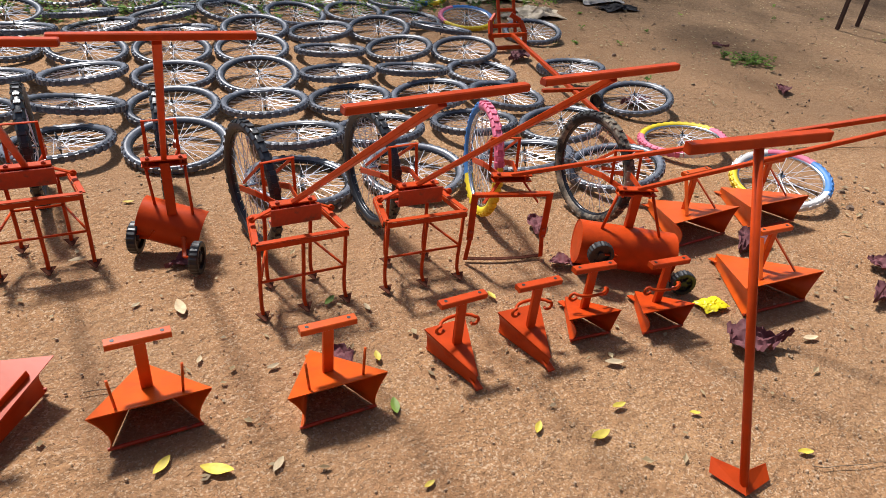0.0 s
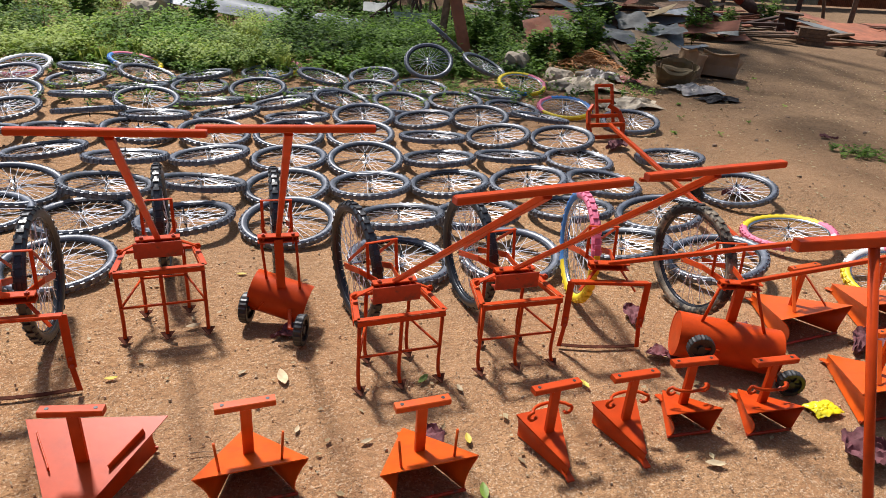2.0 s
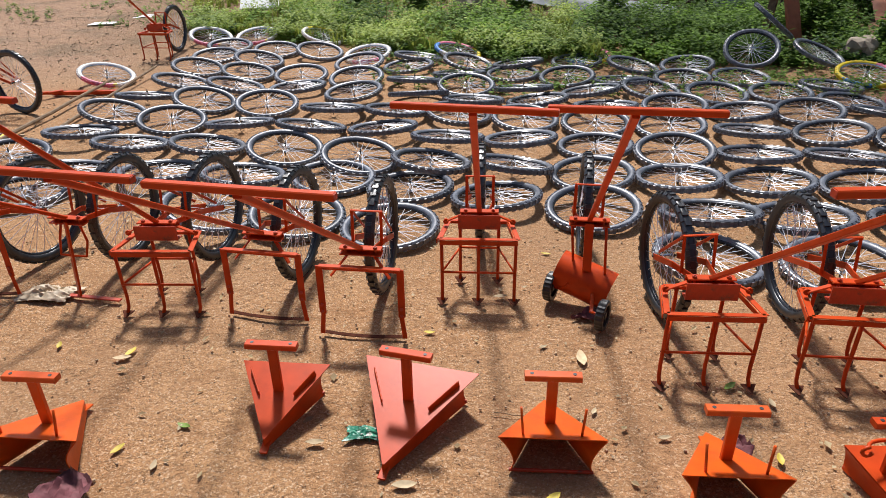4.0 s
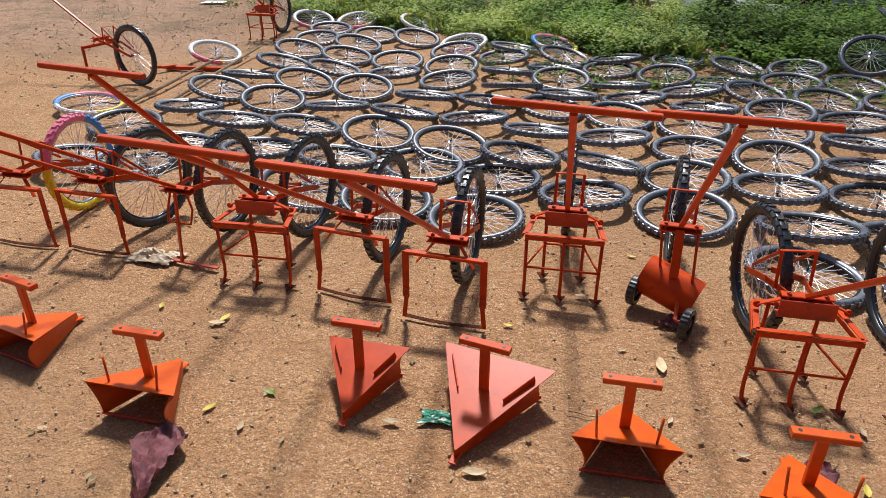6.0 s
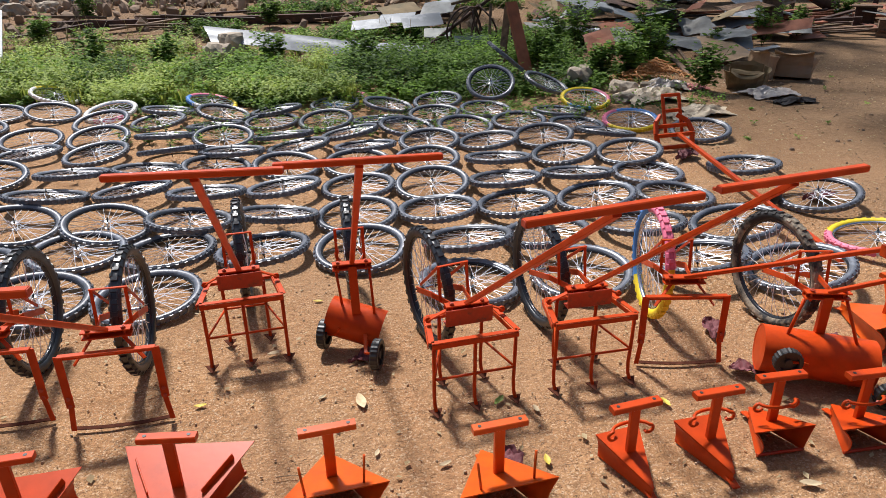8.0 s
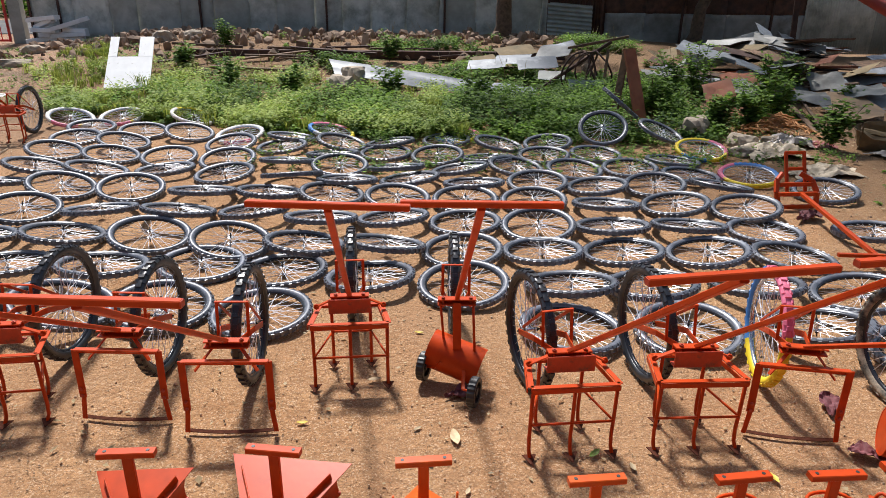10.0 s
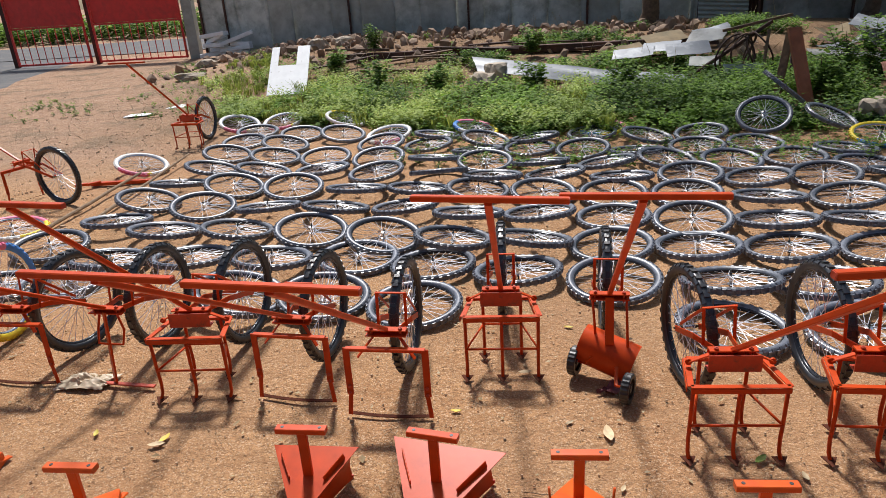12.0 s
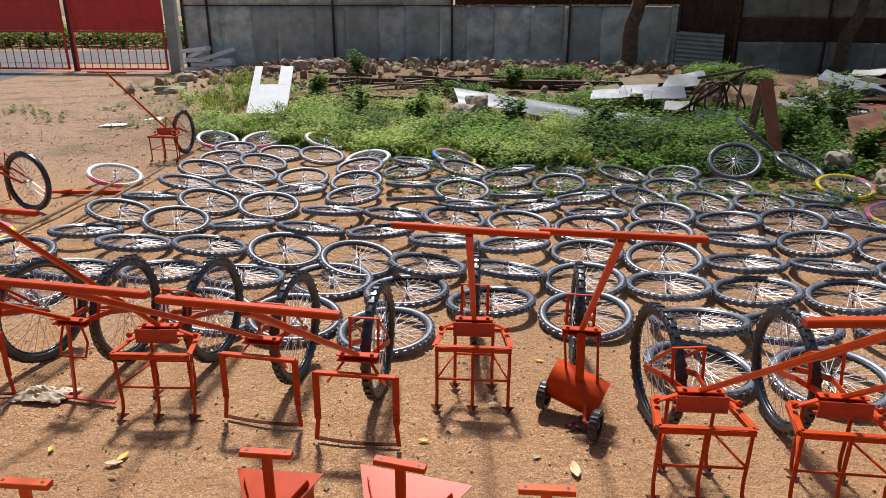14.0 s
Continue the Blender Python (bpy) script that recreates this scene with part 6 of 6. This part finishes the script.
crumple("cloth", 7.2, 7.72, 0.30, 0.13, 0.11, DARK_CLOTH, "dark cloth dropped on the earth", "cloth", 4)


def shavings():
    """A heap of curled orange-tan wood shavings."""
    local = random.Random(17)
    bm = bmesh.new()
    for _ in range(220):
        r, a = abs(local.gauss(0, 0.24)), local.uniform(0, 6.283)
        c = Vector((6.35 + 1.3 * r * math.cos(a), 9.85 + r * math.sin(a), 0.03 + max(0.0, 0.30 - 0.7 * r) * local.uniform(0.3, 1.0)))
        b, l = local.uniform(0, 6.283), local.uniform(0.05, 0.13)
        d = Vector((math.cos(b), math.sin(b), local.uniform(-0.2, 0.3)))
        rod(bm, [c - d * l, c + Vector((0, 0, 0.03)), c + d * l], local.uniform(0.006, 0.013), 4)
    tagged(new("wood_shavings", mesh_of("wood_shavings", bm, SHAVING)), "heap of curled orange-tan wood shavings", "shavings", kind="stuff")


shavings()
for k, (x, y, w) in enumerate(((-7.6, 12.8, 0.3), (-7.15, 13.65, 0.22), (-6.9, 14.1, 0.2))):
    scrap_sheet(((x, y, 0.015), (x + w * 1.6, y + 0.1, 0.02), (x + w * 1.5, y + 0.35, 0.03), (x, y + 0.3, 0.02)), WHITE_BOARD, "pale broken board chip on the earth", 0.02, 4, "board_chip", "board chips")

# ---- litter on the ground ----
def leaf(x, y, length, width, turn, mat, label, curl=0.25, name="fallen_leaf", group="fallen leaves", z=0.004):
    """A dry leaf with a fold along its midrib and a curl."""
    bm = bmesh.new()
    n = 8 if length < 0.15 else 30
    cols = (-1, -0.5, 0, 0.5, 1) if n == 8 else [k / 6 for k in range(-6, 7)]
    ruck = 0.0 if n == 8 else 0.15
    grid = []
    for i in range(n + 1):
        u = i / n
        half = width / 2 * (math.sin(math.pi * min(1, u * 0.97 + 0.02)) ** 0.75) * (1.15 - 0.35 * u)
        lift = curl * length * (u - 0.5) ** 2 * 1.2
        wav = 0.12 * width * noise.noise(Vector((u * 3, x * 9, y * 9)))
        if ruck:
            half = width / 2 * max(0.02, math.sin(math.pi * min(0.99, 0.01 + u ** 1.9))) ** 0.8 * (1 if 0.04 < u < 0.97 else 0.5)
            wav *= 2.0
            half *= 1 + 0.22 * noise.noise(Vector((u * 6, x * 5, y * 5)))
        grid.append([((u - 0.5) * length + abs(k) * 0.2 * half, k * half, lift + abs(k) * half * 0.32 + wav * abs(k) + ruck * width * (noise.noise(Vector((u * 9, k * 4, x + y))) + 0.8 * abs(k) * noise.noise(Vector((u * 22 + abs(k) * 5, k * 1.5, x))) )) for k in cols])
    sheet(bm, grid, 0.0012)
    low = min(v.co.z for v in bm.verts)
    for v in bm.verts:
        v.co.z -= low
    solid(name, bm, mat, pose(x, y, z, 0, 0, turn), label, "leaf", group, smooth=True)


YL, PL, GL = (LEAF_YELLOW, "small yellow fallen leaf on sandy earth"), (LEAF_PALE, "pale dry curled leaf on sandy earth"), (LEAF_GREEN, "green fallen leaf on sandy earth")
for x, y, l, kind in ((0.29, 2.92, 0.05, PL), (0.47, 2.83, 0.12, PL), (1.12, 2.65, 0.08, GL), (1.18, 2.20, 0.07, YL), (1.89, 2.41, 0.07, YL), (1.61, 1.58, 0.07, YL), (1.82, 1.45, 0.10, YL), (2.00, 1.55, 0.07, YL), (2.28, 1.39, 0.05, YL), (0.43, 1.86, 0.12, YL), (0.26, 1.95, 0.09, YL), (1.09, 1.51, 0.05, YL), (1.13, 1.90, 0.09, GL), (2.55, 1.05, 0.07, YL)):
    leaf(x, y, l, l * 0.42, rnd.uniform(0, 360), kind[0], kind[1])
for x, y, l, kind in ((3.23, 1.54, 0.09, PL), (1.27, 2.54, 0.06, PL), (0.48, 2.45, 0.05, PL), (2.16, 1.77, 0.09, PL), (0.63, 1.80, 0.07, PL), (-1.80, 2.73, 0.09, PL), (-1.78, 2.78, 0.08, YL), (-1.29, 2.27, 0.07, GL), (-1.51, 2.12, 0.07, YL), (-1.32, 2.04, 0.06, PL), (-2.18, 2.82, 0.06, YL), (-0.29, 3.02, 0.06, YL), (0.75, 2.30, 0.06, PL), (-0.30, 1.99, 0.10, PL), (0.08, 3.39, 0.08, PL), (0.37, 3.92, 0.06, YL), (-0.70, 2.20, 0.08, PL)):
    leaf(x, y, l, l * 0.42, rnd.uniform(0, 360), kind[0], kind[1])
PU = "large purple-brown dry leaf lying on earth"
for x, y, l, w, a in ((-1.55, 1.76, 0.42, 0.21, 105), (2.92, 1.60, 0.34, 0.22, 165), (2.50, 2.90, 0.22, 0.12, 60), (2.46, 2.50, 0.24, 0.10, 150), (3.65, 2.30, 0.32, 0.2, 20), (4.25, 1.80, 0.22, 0.16, 70), (3.95, 1.62, 0.26, 0.14, 10), (1.02, 2.18, 0.22, 0.12, 100), (0.53, 3.20, 0.16, 0.1, 20), (4.3, 5.9, 0.4, 0.2, 30), (4.65, 4.5, 0.35, 0.16, 10), (6.6, 4.4, 0.28, 0.16, 40), (7.3, 5.9, 0.2, 0.12, 120), (3.0, 2.55, 0.26, 0.16, 80)):
    leaf(x, y, l, w, a, LEAF_PURPLE, PU, 0.15, "dry_leaf", "large dry leaves")
crumple("torn_paper", -2.52, 3.30, 0.15, 0.08, 0.08, CREAM_SHEET, "crumpled pale brown paper on the earth", "paper", 14)
crumple("snack_packet", 2.95, 1.93, 0.085, 0.05, 0.03, PACKET_YELLOW, "crumpled bright yellow snack wrapper", "wrapper", 8)
crumple("snack_packet", -0.50, 2.26, 0.075, 0.04, 0.025, PACKET_GREEN, "crumpled green and silver snack wrapper", "wrapper", 9)
stick((0.05, 2.42, 0.008), (0.30, 2.36, 0.008), 0.0022, "thin dry twig on sandy earth")
stick((2.5, 0.98, 0.008), (2.9, 0.85, 0.008), 0.0022, "thin dry twig on sandy earth")
stick((5.4, 3.3, 0.004), (6.6, 3.0, 0.006), 0.004, "thin dry twig on sandy earth")


def scatter(name, count, pick, shape, mat, label, category, seed):
    """Small stuff on the ground, all in one mesh."""
    local = random.Random(seed)
    vs, fs = [], []
    for _ in range(count):
        x, y = pick(local)
        shape(local, x, y, rise(x, y), vs, fs)
    me = bpy.data.meshes.new(name)
    me.from_pydata(vs, [], fs)
    me.materials.append(mat)
    tagged(new(name, me), label, category, kind="stuff")


def pebble(local, x, y, z, vs, fs):
    s = 0.0028 + 0.006 * local.random() ** 6
    a = local.uniform(0, 3.14)
    k = len(vs)
    for i in range(5):
        b = a + i * 1.2566
        r = s * local.uniform(0.75, 1.25)
        vs.append((x + r * math.cos(b), y + r * math.sin(b), z - 0.004))
        vs.append((x + r * 0.62 * math.cos(b), y + r * 0.62 * math.sin(b), z + s * local.uniform(0.25, 0.55)))
    for i in range(5):
        j = (i + 1) % 5
        fs.append((k + 2 * i, k + 2 * j, k + 2 * j + 1, k + 2 * i + 1))
    fs.append(tuple(k + 2 * i + 1 for i in range(5)))


def pick_near(local):
    return local.uniform(-4.5, 5.5), 0.6 + 5.4 * local.random() ** 1.3


def pick_wide(local):
    return local.uniform(-10, 12), local.uniform(3, 14)


scatter("gravel", 9000, pick_near, pebble, PEBBLE, "fine grit and small pebbles on sandy earth", "gravel", 31)


def litter(local, x, y, z, vs, fs):
    l, w, a = local.uniform(0.012, 0.04), local.uniform(0.003, 0.012), local.uniform(0, 6.28)
    d, s = Vector((math.cos(a), math.sin(a), local.uniform(-0.1, 0.3))), Vector((-math.sin(a), math.cos(a), 0.2))
    c = Vector((x, y, z + 0.004))
    k = len(vs)
    vs.extend([c, c + d * l * 0.5 + s * w, c + d * l, c + d * l * 0.5 - s * w])
    fs.append((k, k + 1, k + 2, k + 3))


scatter("leaf_litter", 2600, pick_wide, litter, DRY_GRASS, "bits of dry leaf and straw on the earth", "litter", 32)


def clod(local, x, y, z, vs, fs):
    pebble(local, x, y, z, vs, fs)
    k, s = len(vs) - 10, local.uniform(1.5, 4.5)
    for i in range(k, k + 10):
        vs[i] = (x + (vs[i][0] - x) * s, y + (vs[i][1] - y) * s, z + (vs[i][2] - z) * s * 0.8)


def pick_west(local):
    return local.uniform(-13, -4.2), local.uniform(6, 24)


scatter("stone_chips", 5200, pick_west, clod, PEBBLE, "stone chips and clods on the earth by the drive", "gravel", 34)
scatter("earth_clods", 260, pick_wide, clod, BRICK_RUBBLE, "small brown clods on the earth", "gravel", 35)
def flake(local, x, y, z, vs, fs):
    """A curled scrap of dry leaf, folded along its middle."""
    l, w, a = local.uniform(0.025, 0.06), local.uniform(0.008, 0.018), local.uniform(0, 6.28)
    d, e = Vector((math.cos(a), math.sin(a), 0.0)), Vector((-math.sin(a), math.cos(a), 0.0))
    c, up = Vector((x, y, z + 0.005)), Vector((0, 0, 1))
    k = len(vs)
    vs.extend([c, c + d * l * 0.5, c + d * l + up * 0.008, c + d * l * 0.45 + e * w + up * w * 0.6, c + d * l * 0.55 - e * w + up * w * 0.5])
    fs.extend([(k, k + 1, k + 3), (k + 1, k + 2, k + 3), (k, k + 4, k + 1), (k + 1, k + 4, k + 2)])


def pick_east(local):
    return local.uniform(4.4, 12.0), local.uniform(2.2, 10.5)


scatter("east_litter", 1500, pick_east, flake, DRY_GRASS, "curled bits of dry leaf on the brown earth", "litter", 38)
scatter("east_clods", 700, pick_east, clod, BRICK_RUBBLE, "small brown clods and twigs on the earth", "gravel", 39)
scatter("straw_bits", 450, pick_near, litter, DRY_GRASS, "bits of dry straw on sandy earth", "litter", 33)


scatter("dry_leaf_bits", 220, pick_near, flake, DRY_GRASS, "small curled bits of dry leaf on sandy earth", "litter", 36)
scatter("brown_leaf_bits", 130, pick_wide, flake, BRICK_RUBBLE, "small dark bits of dead leaf on the earth", "litter", 37)
